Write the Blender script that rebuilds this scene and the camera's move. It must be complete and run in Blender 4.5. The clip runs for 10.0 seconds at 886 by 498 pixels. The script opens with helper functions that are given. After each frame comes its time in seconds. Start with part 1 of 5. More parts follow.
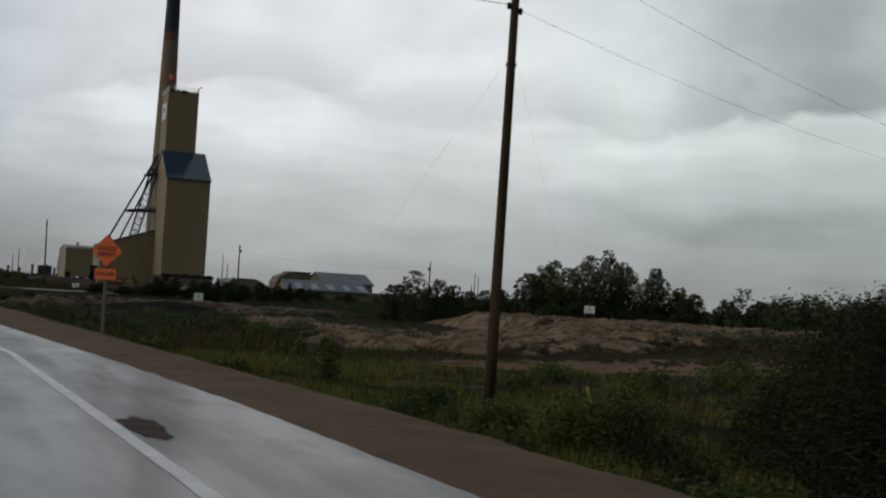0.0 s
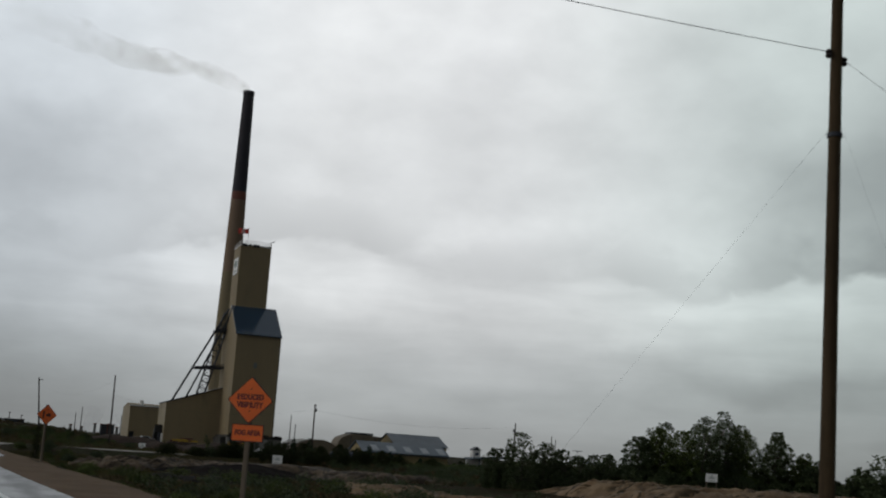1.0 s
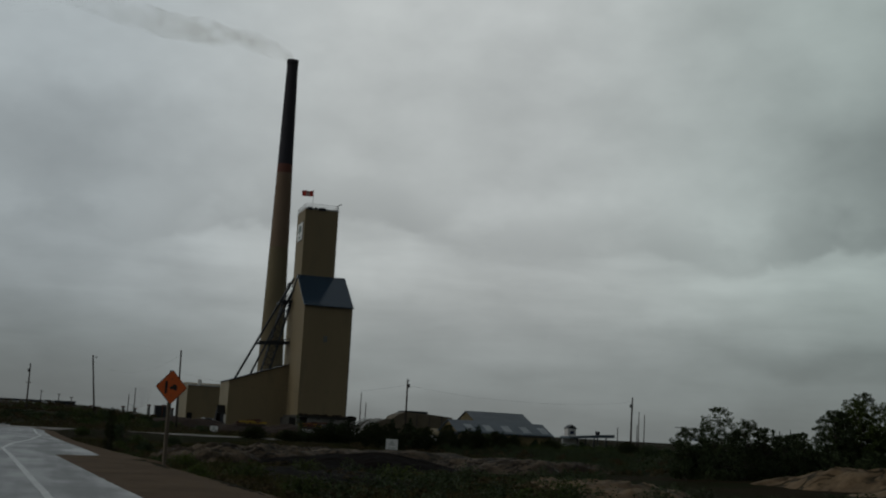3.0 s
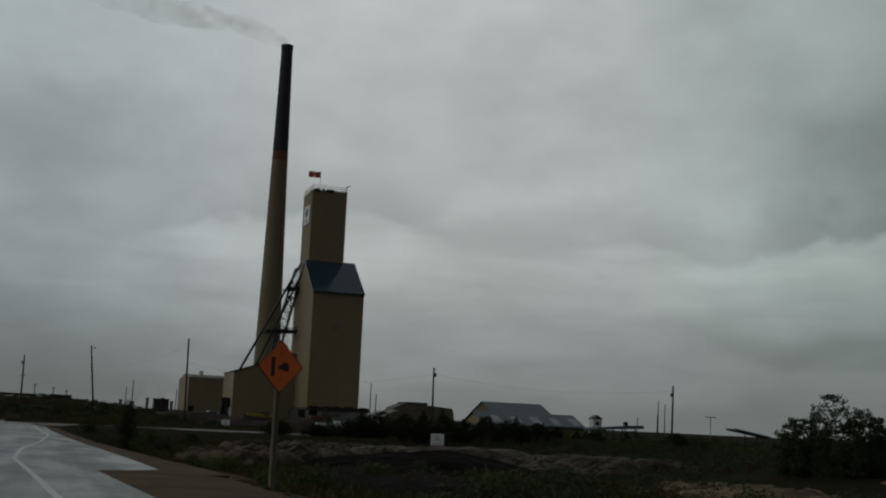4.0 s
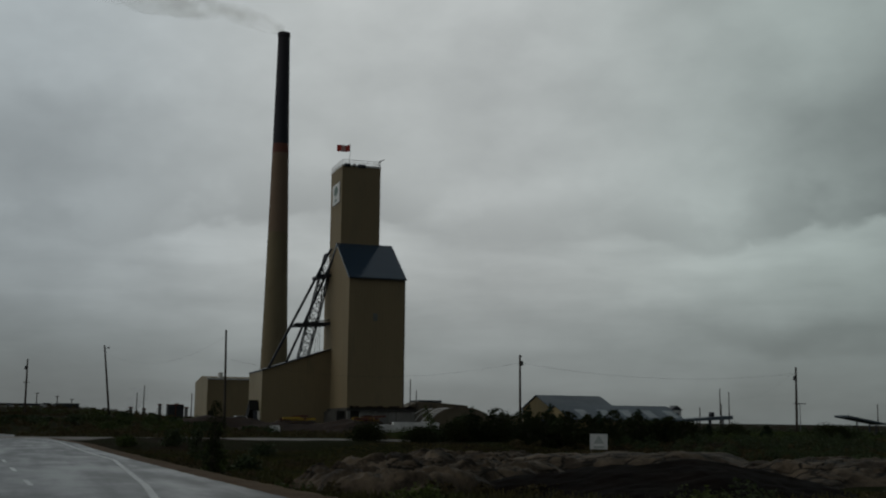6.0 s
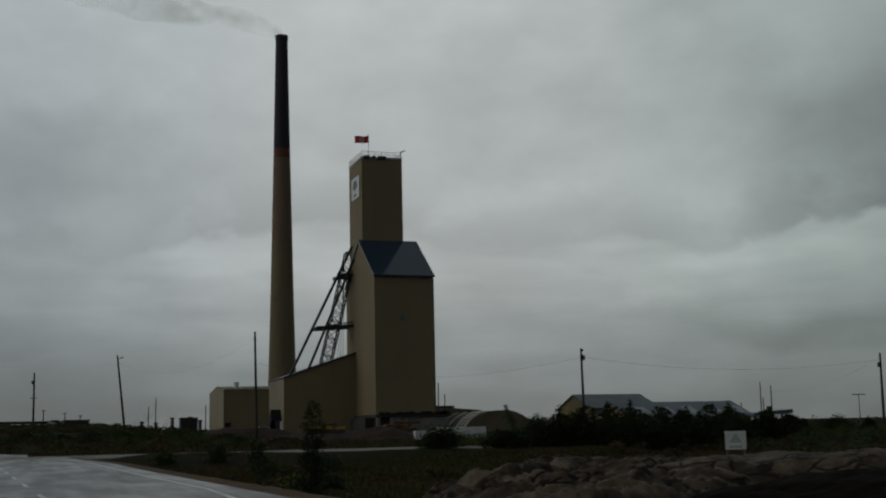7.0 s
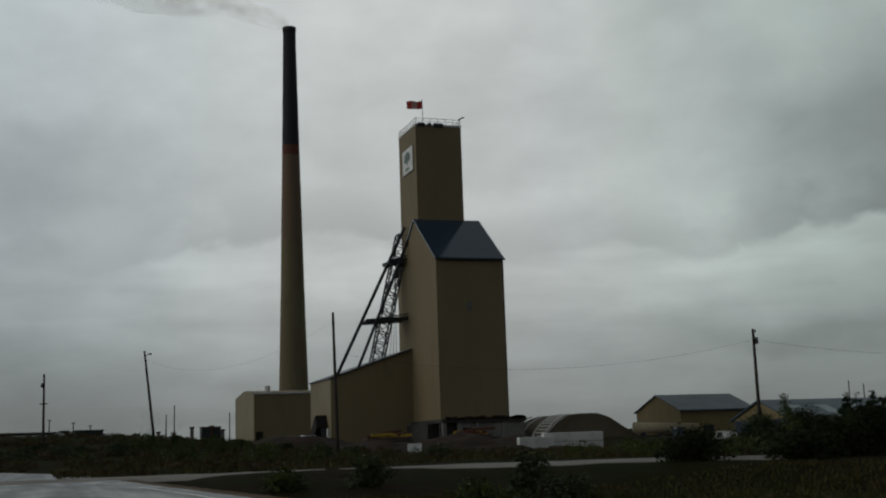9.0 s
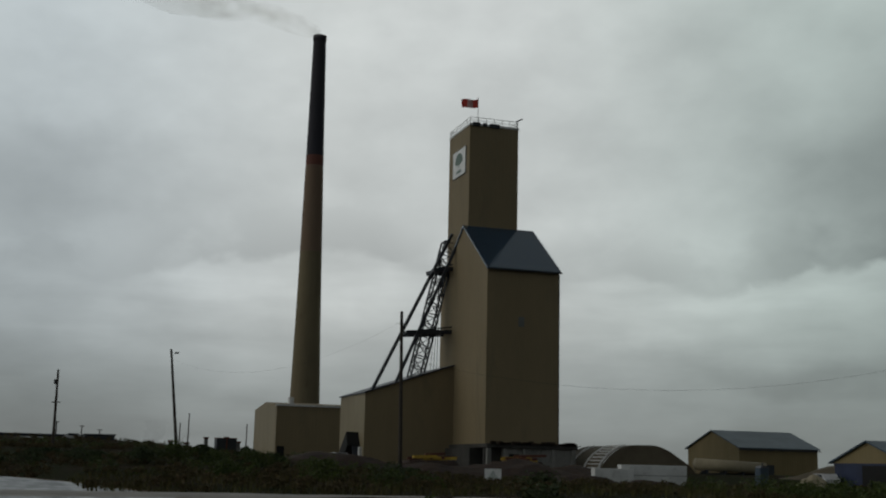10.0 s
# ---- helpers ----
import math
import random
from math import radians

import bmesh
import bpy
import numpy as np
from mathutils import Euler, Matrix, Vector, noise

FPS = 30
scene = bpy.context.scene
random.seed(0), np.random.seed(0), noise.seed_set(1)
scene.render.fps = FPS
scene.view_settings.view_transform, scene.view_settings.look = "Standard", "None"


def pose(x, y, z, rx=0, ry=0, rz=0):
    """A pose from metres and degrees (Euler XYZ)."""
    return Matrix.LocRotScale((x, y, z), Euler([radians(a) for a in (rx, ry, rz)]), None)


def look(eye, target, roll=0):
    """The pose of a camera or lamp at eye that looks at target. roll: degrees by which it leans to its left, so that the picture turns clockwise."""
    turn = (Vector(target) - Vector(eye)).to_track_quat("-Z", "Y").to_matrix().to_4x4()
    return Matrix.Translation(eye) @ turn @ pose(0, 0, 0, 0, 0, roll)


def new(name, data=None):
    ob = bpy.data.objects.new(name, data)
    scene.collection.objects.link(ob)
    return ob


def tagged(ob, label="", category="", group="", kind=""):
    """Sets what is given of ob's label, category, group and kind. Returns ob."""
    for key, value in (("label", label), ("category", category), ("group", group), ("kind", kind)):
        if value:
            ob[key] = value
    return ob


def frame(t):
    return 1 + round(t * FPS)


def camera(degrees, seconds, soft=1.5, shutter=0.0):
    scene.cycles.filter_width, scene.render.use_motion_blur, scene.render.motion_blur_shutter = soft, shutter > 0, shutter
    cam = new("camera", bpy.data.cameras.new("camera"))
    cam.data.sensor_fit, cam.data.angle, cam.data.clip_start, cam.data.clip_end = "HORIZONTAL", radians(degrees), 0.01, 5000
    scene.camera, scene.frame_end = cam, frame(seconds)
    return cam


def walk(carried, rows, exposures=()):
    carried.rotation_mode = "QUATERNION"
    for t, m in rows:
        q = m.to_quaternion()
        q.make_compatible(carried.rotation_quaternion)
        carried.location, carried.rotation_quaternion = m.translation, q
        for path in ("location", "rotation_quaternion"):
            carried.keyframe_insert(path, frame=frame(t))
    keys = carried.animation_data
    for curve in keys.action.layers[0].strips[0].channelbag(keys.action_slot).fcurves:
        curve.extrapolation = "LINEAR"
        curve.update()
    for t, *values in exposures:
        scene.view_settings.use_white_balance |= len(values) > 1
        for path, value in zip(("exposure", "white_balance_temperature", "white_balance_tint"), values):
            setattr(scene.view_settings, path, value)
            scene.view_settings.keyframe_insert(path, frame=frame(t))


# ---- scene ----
cam = camera(40.0, 10.0, soft=2.1, shutter=0.12)
ROWS = [
    (0.0, 0.00, -0.00, 1.42, 92.63, -3.28, -22.24),
    (0.1, -0.03, 1.49, 1.42, 91.95, -3.60, -22.03),
    (0.3, -0.09, 4.47, 1.42, 94.23, -3.60, -21.02),
    (0.5, -0.17, 7.47, 1.41, 98.18, -1.28, -19.55),
    (0.7, -0.30, 10.55, 1.40, 100.75, -0.84, -18.01),
    (0.9, -0.43, 13.63, 1.39, 100.14, -2.65, -19.44),
    (1.0, -0.49, 15.17, 1.38, 100.03, -3.78, -19.59),
    (1.5, -0.86, 23.24, 1.37, 99.40, -2.86, -18.17),
    (2.0, -1.30, 31.62, 1.36, 99.06, -3.59, -18.28),
    (2.5, -1.85, 40.26, 1.40, 98.97, -1.50, -19.85),
    (3.0, -2.46, 48.92, 1.41, 98.88, -3.04, -17.79),
    (3.2, -2.70, 52.38, 1.41, 99.07, -2.75, -17.73),
    (4.3, -4.01, 71.59, 1.44, 98.38, -2.67, -18.38),
    (4.5, -4.23, 75.12, 1.44, 98.46, -2.73, -18.47),
    (5.0, -4.75, 83.93, 1.43, 98.96, -2.38, -18.61),
    (5.5, -5.39, 92.88, 1.42, 98.62, -1.96, -19.03),
    (5.7, -5.65, 96.45, 1.41, 98.32, -1.53, -18.85),
    (6.8, -6.92, 115.92, 1.25, 99.11, 1.15, -18.04),
    (7.0, -7.16, 119.57, 1.26, 98.67, 1.24, -18.23),
    (7.5, -7.74, 128.75, 1.31, 98.82, 1.25, -18.42),
    (8.0, -8.29, 138.07, 1.38, 98.70, 1.73, -18.33),
    (8.5, -8.84, 147.43, 1.44, 98.48, 2.22, -18.35),
    (9.0, -9.42, 156.75, 1.49, 99.07, 1.85, -18.39),
    (9.5, -10.01, 166.00, 1.49, 100.54, -0.12, -18.33),
    (10.0, -10.64, 175.27, 1.48, 100.23, -1.28, -18.44),
]
EXPOSURES = ((0.0, 0.37, 6520, 15), (0.5, 0.36, 6550, 15), (1.0, 0.26, 6550, 15), (1.5, 0.02, 6550, 15), (2.0, -0.14, 6550, 14), (2.5, -0.36, 6500, 12), (3.0, -0.44, 6500, 10), (4.5, -0.48, 6500, 10), (5.5, -0.48, 6500, 10), (7.0, -0.48, 6500, 10), (8.0, -0.46, 6500, 10), (9.0, -0.24, 6550, 10), (9.5, -0.17, 6550, 10), (10.0, -0.15, 6550, 10))
walk(cam, [(t, pose(x, y, z, rx, ry, rz)) for t, x, y, z, rx, ry, rz in ROWS], EXPOSURES)
import itertools

# ---- daylight: an overcast sky with a weak, very soft sun behind the cloud ----
SUN_EL, SUN_AZ = 22.0, -80.0   # degrees; azimuth from +y towards +x
world = bpy.data.worlds.new("overcast_sky")
scene.world = world
world.use_nodes = True


class Tree:
    """Short hand for building a node tree."""

    def __init__(self, tree):
        self.t = tree
        self.t.nodes.clear()

    def node(self, kind, **values):
        n = self.t.nodes.new(kind)
        for k, v in values.items():
            setattr(n, k, v)
        return n

    def put(self, sock, v):
        if isinstance(v, bpy.types.NodeSocket):
            self.t.links.new(v, sock)
        else:
            sock.default_value = v

    def math(self, op, a, b=0.0, c=0.0, clamp=False):
        n = self.node("ShaderNodeMath", operation=op, use_clamp=clamp)
        for s, v in zip(n.inputs, (a, b, c)):
            self.put(s, v)
        return n.outputs[0]

    def step(self, x, lo, hi, a=0.0, b=1.0):
        n = self.node("ShaderNodeMapRange", interpolation_type="SMOOTHSTEP")
        for s, v in zip(n.inputs, (x, lo, hi, a, b)):
            self.put(s, v)
        return n.outputs[0]

    def mix(self, f, a, b, blend="MIX"):
        n = self.node("ShaderNodeMix", data_type="RGBA", blend_type=blend)
        self.put(n.inputs[0], f)
        self.put(n.inputs[6], a if isinstance(a, bpy.types.NodeSocket) else (*a[:3], 1))
        self.put(n.inputs[7], b if isinstance(b, bpy.types.NodeSocket) else (*b[:3], 1))
        return n.outputs[2]

    def noise(self, vec, scale, detail=4.0, rough=0.55, distort=0.0):
        n = self.node("ShaderNodeTexNoise")
        self.put(n.inputs["Vector"], vec)
        for k, v in (("Scale", scale), ("Detail", detail), ("Roughness", rough), ("Distortion", distort)):
            n.inputs[k].default_value = v
        return n.outputs["Fac"]

    def scaled(self, vec, s, off=(0, 0, 0)):
        n = self.node("ShaderNodeMapping")
        self.put(n.inputs["Vector"], vec)
        n.inputs["Scale"].default_value = s
        n.inputs["Location"].default_value = off
        return n.outputs[0]


w = Tree(world.node_tree)
way = w.node("ShaderNodeTexCoord").outputs["Generated"]
sep = w.node("ShaderNodeSeparateXYZ")
w.put(sep.inputs[0], way)
up = sep.outputs[2]
DEG = 180 / math.pi
# a slow drift of the bearings makes the cloud edges ragged
drift = w.noise(w.scaled(way, (7.0, 7.0, 9.0), (0.3, 1.7, 0.0)), 1.0, 4.0, 0.55)
drift2 = w.noise(w.scaled(way, (7.0, 7.0, 9.0), (4.3, 8.7, 2.0)), 1.0, 4.0, 0.55)
puff = w.noise(w.scaled(way, (16.0, 16.0, 26.0), (0.9, 4.1, 2.0)), 1.0, 4.0, 0.5)
streak = w.noise(w.scaled(way, (9.0, 9.0, 46.0), (1.9, 2.1, 0.7)), 1.0, 4.0, 0.5, 0.3)
broad = w.noise(w.scaled(way, (2.6, 2.6, 6.0), (5.1, 3.3, 0.0)), 1.0, 4.0, 0.5, 0.2)
true_bearing = w.math("MULTIPLY", w.math("ARCTAN2", sep.outputs[0], sep.outputs[1]), DEG)
true_height = w.math("MULTIPLY", w.math("ARCSINE", up), DEG)
bearing = w.math("ADD", true_bearing, w.math("MULTIPLY", w.math("SUBTRACT", drift, 0.5), 9.0))
height = w.math("ADD", true_height, w.math("MULTIPLY", w.math("SUBTRACT", drift2, 0.5), 5.0))


def cloud(az, el, wide, tall, gain):
    """One soft bank of thicker or thinner cloud, by bearing and height in degrees."""
    dx = w.math("DIVIDE", w.math("SUBTRACT", bearing, az), wide)
    dy = w.math("DIVIDE", w.math("SUBTRACT", height, el), tall)
    far = w.math("ADD", w.math("MULTIPLY", dx, dx), w.math("MULTIPLY", dy, dy))
    return w.math("MULTIPLY", w.math("POWER", 2.718, w.math("MULTIPLY", far, -1.0)), gain)


def total(*terms):
    out = terms[0]
    for x in terms[1:]:
        out = w.math("ADD", out, x)
    return out


# scalloped top of the low bank of cloud
rim_ramp = w.node("ShaderNodeValToRGB")
rim_ramp.color_ramp.interpolation = "CARDINAL"
RIM = ((-4, 8.0), (0.5, 8.1), (2.4, 7.5), (5, 8.4), (8, 9.2), (14.2, 9.9), (16.6, 9.0), (21.4, 8.4), (26.5, 9.1), (30.6, 8.3), (34.4, 9.1), (42, 9.6))
for k, (a, e) in enumerate(RIM):
    el_ = rim_ramp.color_ramp.elements
    stop = el_[k] if k < 2 else el_.new(1.0)
    stop.position = (a + 4) / 46
    stop.color = (e / 20, e / 20, e / 20, 1)
w.put(rim_ramp.inputs[0], w.math("DIVIDE", w.math("ADD", true_bearing, 4.0), 46.0, clamp=True))
rim = total(w.math("MULTIPLY", rim_ramp.outputs[0], 20.0), w.math("MULTIPLY", w.math("ABSOLUTE", w.math("SUBTRACT", puff, 0.5)), -2.4), 0.25, w.math("MULTIPLY", w.math("SUBTRACT", drift, 0.5), 1.2))
below = w.math("SUBTRACT", rim, true_height)              # > 0 under the edge of the upper deck
high = total(0.585, cloud(15, 20, 13, 6, 0.11), cloud(-1, 11.5, 9, 3.6, -0.19), cloud(39, 14, 6, 4.5, -0.27), cloud(30, 18.5, 4, 2.5, -0.08), cloud(20, 16, 8, 2.6, -0.05), cloud(22.5, 11.4, 3.2, 0.9, 0.06), cloud(38, 21, 7, 2.5, -0.06), cloud(41, 9.5, 7, 3.0, -0.12))
high = w.math("SUBTRACT", high, w.step(below, -2.6, 0.0, 0.0, 0.10))
high = w.math("MULTIPLY", high, total(0.74, w.math("MULTIPLY", broad, 0.18), w.math("MULTIPLY", puff, 0.34)))
low = total(w.step(true_height, -1.0, 8.5, 0.225, 0.50), cloud(12, 8.0, 6, 1.7, 0.12), cloud(-2, 4.5, 8, 6, -0.10), cloud(25, 7.6, 7, 1.0, 0.06), cloud(35, 8.5, 5, 0.9, 0.06), cloud(34, 4.4, 8, 0.9, -0.07), cloud(23, 5.4, 6, 0.7, -0.04), cloud(37, 2.0, 9, 2.2, -0.05), cloud(28, 6.2, 4, 0.6, 0.04), cloud(41, 6.0, 8, 4.0, -0.09))
low = w.math("MULTIPLY", low, total(0.66, w.math("MULTIPLY", streak, 0.40), w.math("MULTIPLY", puff, 0.26)))
level = w.math("ADD", w.math("MULTIPLY", low, w.step(below, -0.25, 0.35)), w.math("MULTIPLY", high, w.step(below, 0.35, -0.25)))
tint = w.mix(w.step(true_bearing, -2.0, 14.0), (0.90, 1.0, 1.03), (0.945, 1.0, 0.985))
tint = w.mix(w.step(true_bearing, 20.0, 38.0), tint, (0.865, 1.0, 0.955))
tint = w.mix(w.math("MULTIPLY", w.step(true_height, 7.5, 1.5), 0.6), tint, (0.89, 1.0, 1.02))
tone = w.node("ShaderNodeCombineColor")
for sock in tone.inputs:
    w.put(sock, level)
deck = w.mix(1.0, tone.outputs[0], tint, "MULTIPLY")
# the cloud is thinner towards the veiled sun in the west; its unseen parts, south-east and overhead, are darkened to
# dim the scene
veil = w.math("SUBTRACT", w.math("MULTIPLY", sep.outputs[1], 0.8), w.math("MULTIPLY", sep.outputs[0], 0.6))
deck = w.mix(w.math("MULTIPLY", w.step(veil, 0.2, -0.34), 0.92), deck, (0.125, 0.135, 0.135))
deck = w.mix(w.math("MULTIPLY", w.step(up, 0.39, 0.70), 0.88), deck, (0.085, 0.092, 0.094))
air = w.node("ShaderNodeTexSky", sky_type="NISHITA", sun_disc=False, sun_elevation=radians(SUN_EL), sun_rotation=radians(SUN_AZ))
deck = w.mix(0.006, deck, air.outputs[0])
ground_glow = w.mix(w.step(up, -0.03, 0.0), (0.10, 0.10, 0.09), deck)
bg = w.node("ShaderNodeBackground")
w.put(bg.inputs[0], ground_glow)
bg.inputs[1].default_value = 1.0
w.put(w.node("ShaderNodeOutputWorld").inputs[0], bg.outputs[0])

sun = new("sun", bpy.data.lights.new("sun", "SUN"))
sun.data.energy, sun.data.angle, sun.data.color = 0.32, radians(40), (1.0, 0.96, 0.9)
az, el = radians(SUN_AZ), radians(SUN_EL)
sun.matrix_world = look((math.sin(az) * math.cos(el) * 100, math.cos(az) * math.cos(el) * 100, math.sin(el) * 100), (0, 0, 0))

# ---- materials ----


def surface(name, a, b, rough=0.8, big=0.25, fine=6.0, bump=0.15, grain=0.25, metal=0.0, spec=0.4, island=0.0, stretch=(1, 1, 1), ribs=0.0, dirt=None, joints=0.0):
    """A worn surface: two colours mottled at a large scale, grain at a fine one, with relief."""
    m = bpy.data.materials.new(name)
    m.use_nodes = True
    t = Tree(m.node_tree)
    where = t.scaled(t.node("ShaderNodeNewGeometry").outputs["Position"], stretch)
    patches = t.noise(where, big, 5.0, 0.6)
    grains = t.noise(where, fine, 4.0, 0.6)
    col = t.mix(t.step(patches, 0.32, 0.68), a, b)
    if dirt:
        col = t.mix(t.step(t.noise(where, big * 3.1, 6.0, 0.7, 0.6), 0.52, 0.75), col, dirt)
    if joints:
        net = t.node("ShaderNodeTexVoronoi", feature="DISTANCE_TO_EDGE")
        bent = t.node("ShaderNodeVectorMath", operation="MULTIPLY_ADD")
        warp = t.node("ShaderNodeTexNoise")
        t.put(warp.inputs["Vector"], where)
        warp.inputs["Scale"].default_value = joints * 1.3
        t.put(bent.inputs[0], warp.outputs["Color"])
        bent.inputs[1].default_value = (1.6, 1.6, 1.6)
        t.put(bent.inputs[2], t.scaled(where, (0.8, 1.3, 1.6)))
        t.put(net.inputs["Vector"], bent.outputs[0])
        net.inputs["Scale"].default_value = joints
        split = t.step(net.outputs["Distance"], 0.015, t.math("ADD", 0.04, t.math("MULTIPLY", patches, 0.16)))
        whole = t.step(t.noise(where, joints * 0.55, 3.0, 0.5), 0.42, 0.58)   # stretches with no joints
        split = t.math("MAXIMUM", split, whole)
        col = t.mix(split, dirt, col)
    shade = t.math("ADD", 1.0 - grain, t.math("MULTIPLY", grains, 2 * grain))
    if island:
        g = t.node("ShaderNodeNewGeometry").outputs["Random Per Island"]
        shade = t.math("MULTIPLY", shade, t.math("ADD", 1.0 - island, t.math("MULTIPLY", g, 2 * island)))
    grey = t.node("ShaderNodeCombineColor")
    for s in grey.inputs:
        t.put(s, shade)
    col = t.mix(1.0, col, grey.outputs[0], "MULTIPLY")
    p = t.node("ShaderNodeBsdfPrincipled")
    t.put(p.inputs["Base Color"], col)
    p.inputs["Metallic"].default_value = metal
    p.inputs["Specular IOR Level"].default_value = spec
    t.put(p.inputs["Roughness"], t.math("ADD", rough - 0.1, t.math("MULTIPLY", patches, 0.2), clamp=True))
    height = grains
    if ribs:
        wave = t.node("ShaderNodeTexWave", wave_type="BANDS", bands_direction="DIAGONAL")
        t.put(wave.inputs["Vector"], t.scaled(t.node("ShaderNodeNewGeometry").outputs["Position"], (1, 1, 0)))
        wave.inputs["Scale"].default_value = ribs
        height = t.math("ADD", grains, t.math("MULTIPLY", wave.outputs["Fac"], 2.0))
    if joints:
        height = t.math("ADD", t.math("MULTIPLY", split, 2.5), height)
    if bump:
        bp = t.node("ShaderNodeBump")
        bp.inputs["Strength"].default_value = bump
        bp.inputs["Distance"].default_value = 0.05
        t.put(bp.inputs["Height"], height)
        t.put(p.inputs["Normal"], bp.outputs[0])
    t.put(t.node("ShaderNodeOutputMaterial").inputs[0], p.outputs[0])
    return m


CLADDING = surface("beige_steel_cladding", (0.2549, 0.2019, 0.1181), (0.2243, 0.1761, 0.1028), 0.7, 0.06, 2.0, 0.08, 0.06, stretch=(1, 1, 0.25), ribs=0.9, dirt=(0.1949, 0.1570, 0.0963), spec=0.2)
CLADDING_PALE = surface("pale_beige_sheeting", (0.2517, 0.2090, 0.1279), (0.2098, 0.1723, 0.1033), 0.6, 0.12, 3.0, 0.15, 0.08, stretch=(1, 1, 0.4), ribs=0.9, spec=0.25)
SHED_WALL = surface("tan_shed_sheeting", (0.2323, 0.1816, 0.0875), (0.1900, 0.1480, 0.0716), 0.65, 0.15, 3.0, 0.15, 0.08, stretch=(1, 1, 0.4), ribs=1.2, spec=0.2)
BLUE_ROOF = surface("blue_steel_roof", (0.018, 0.048, 0.085), (0.014, 0.04, 0.072), 0.12, 0.2, 3.0, 0.0, 0.08, spec=1.0)
BLUE_SHED_ROOF = surface("weathered_blue_roof", (0.030, 0.062, 0.092), (0.024, 0.050, 0.075), 0.44, 0.25, 3.0, 0.04, 0.1, spec=0.5, ribs=1.0)
FADED_ROOF = surface("faded_blue_grey_roof", (0.085, 0.115, 0.135), (0.065, 0.09, 0.11), 0.5, 0.3, 3.0, 0.05, 0.1)
SKYLIGHT = surface("milky_skylight", (0.24, 0.28, 0.3), (0.17, 0.2, 0.22), 0.4, 0.5, 3.0, 0.0, 0.05)
BLUE_WALL = surface("blue_painted_wall", (0.0150, 0.0250, 0.0650), (0.0120, 0.0200, 0.0500), 0.6, 0.4, 4.0, 0.1, 0.1)
TRIM_DARK = surface("dark_flashing", (0.03, 0.035, 0.04), (0.022, 0.025, 0.03), 0.5, 0.5, 5.0, 0.0, 0.1)
TRIM_WHITE = surface("white_painted_steel", (0.72, 0.72, 0.70), (0.6, 0.6, 0.58), 0.5, 0.5, 6.0, 0.0, 0.08)
STEEL_DARK = surface("dark_painted_steel", (0.022, 0.026, 0.035), (0.03, 0.032, 0.036), 0.55, 0.5, 5.0, 0.05, 0.15, metal=0.2)
CONCRETE_STACK = surface("stained_stack_concrete", (0.2300, 0.1914, 0.1173), (0.1748, 0.1435, 0.0875), 0.85, 0.035, 0.8, 0.1, 0.08, stretch=(1, 1, 0.25), dirt=(0.1380, 0.1104, 0.0688), spec=0.15)
STACK_BLACK = surface("soot_black_brick", (0.0240, 0.0240, 0.0330), (0.0360, 0.0330, 0.0390), 0.8, 0.05, 1.0, 0.1, 0.15, stretch=(1, 1, 0.3))
STACK_RED = surface("faded_red_band", (0.17, 0.058, 0.04), (0.125, 0.052, 0.04), 0.85, 0.06, 1.0, 0.1, 0.12, dirt=(0.11, 0.06, 0.05))
STACK_RUST = surface("rusty_brown_concrete", (0.1900, 0.1300, 0.0900), (0.2100, 0.1550, 0.1080), 0.85, 0.05, 1.0, 0.1, 0.1, stretch=(1, 1, 0.3), spec=0.15)
CONCRETE = surface("old_grey_concrete", (0.2375, 0.2313, 0.2125), (0.1500, 0.1475, 0.1350), 0.9, 0.25, 4.0, 0.3, 0.15, dirt=(0.0688, 0.0625, 0.0562), stretch=(1, 1, 0.6))
# darker concrete: recess shade put into the colour; also the stained slab and trestles
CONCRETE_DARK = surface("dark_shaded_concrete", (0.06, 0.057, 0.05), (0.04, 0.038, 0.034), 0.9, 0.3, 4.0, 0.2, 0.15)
CONCRETE_WHITE = surface("whitewashed_block", (0.7440, 0.7440, 0.7200), (0.6000, 0.6000, 0.5760), 0.8, 0.35, 4.0, 0.15, 0.08, dirt=(0.4080, 0.3960, 0.3720))
# black of the chute, and of panels that stand for shade in doorways
BLACKNESS = surface("black_chute_and_opening_shade", (0.008, 0.008, 0.008), (0.012, 0.011, 0.01), 0.9, 1.0, 4.0, 0.0, 0.1)
YELLOW = surface("yellow_painted_steel", (0.55, 0.36, 0.04), (0.45, 0.28, 0.035), 0.5, 0.6, 5.0, 0.05, 0.12, dirt=(0.14, 0.08, 0.04))
RUST = surface("rusted_steel", (0.14, 0.05, 0.03), (0.09, 0.035, 0.025), 0.8, 0.8, 6.0, 0.2, 0.2)
TARP = surface("tan_fabric_cover", (0.15, 0.122, 0.08), (0.115, 0.094, 0.062), 0.8, 0.2, 2.0, 0.2, 0.1)
ORANGE = surface("orange_sign_sheeting", (0.8944, 0.1620, 0.0180), (0.8112, 0.1380, 0.0160), 0.45, 0.8, 9.0, 0.02, 0.05, spec=0.5)
SIGN_BLACK = surface("black_sign_paint", (0.02, 0.014, 0.012), (0.03, 0.018, 0.014), 0.5, 1.0, 9.0, 0.0, 0.1)
SIGN_DARKRED = surface("faded_dark_lettering", (0.2184, 0.0400, 0.0218), (0.1547, 0.0328, 0.0218), 0.5, 2.0, 14.0, 0.0, 0.15)
SIGN_WHITE = surface("white_sign_panel", (0.78, 0.78, 0.76), (0.68, 0.69, 0.67), 0.5, 0.8, 5.0, 0.0, 0.05)
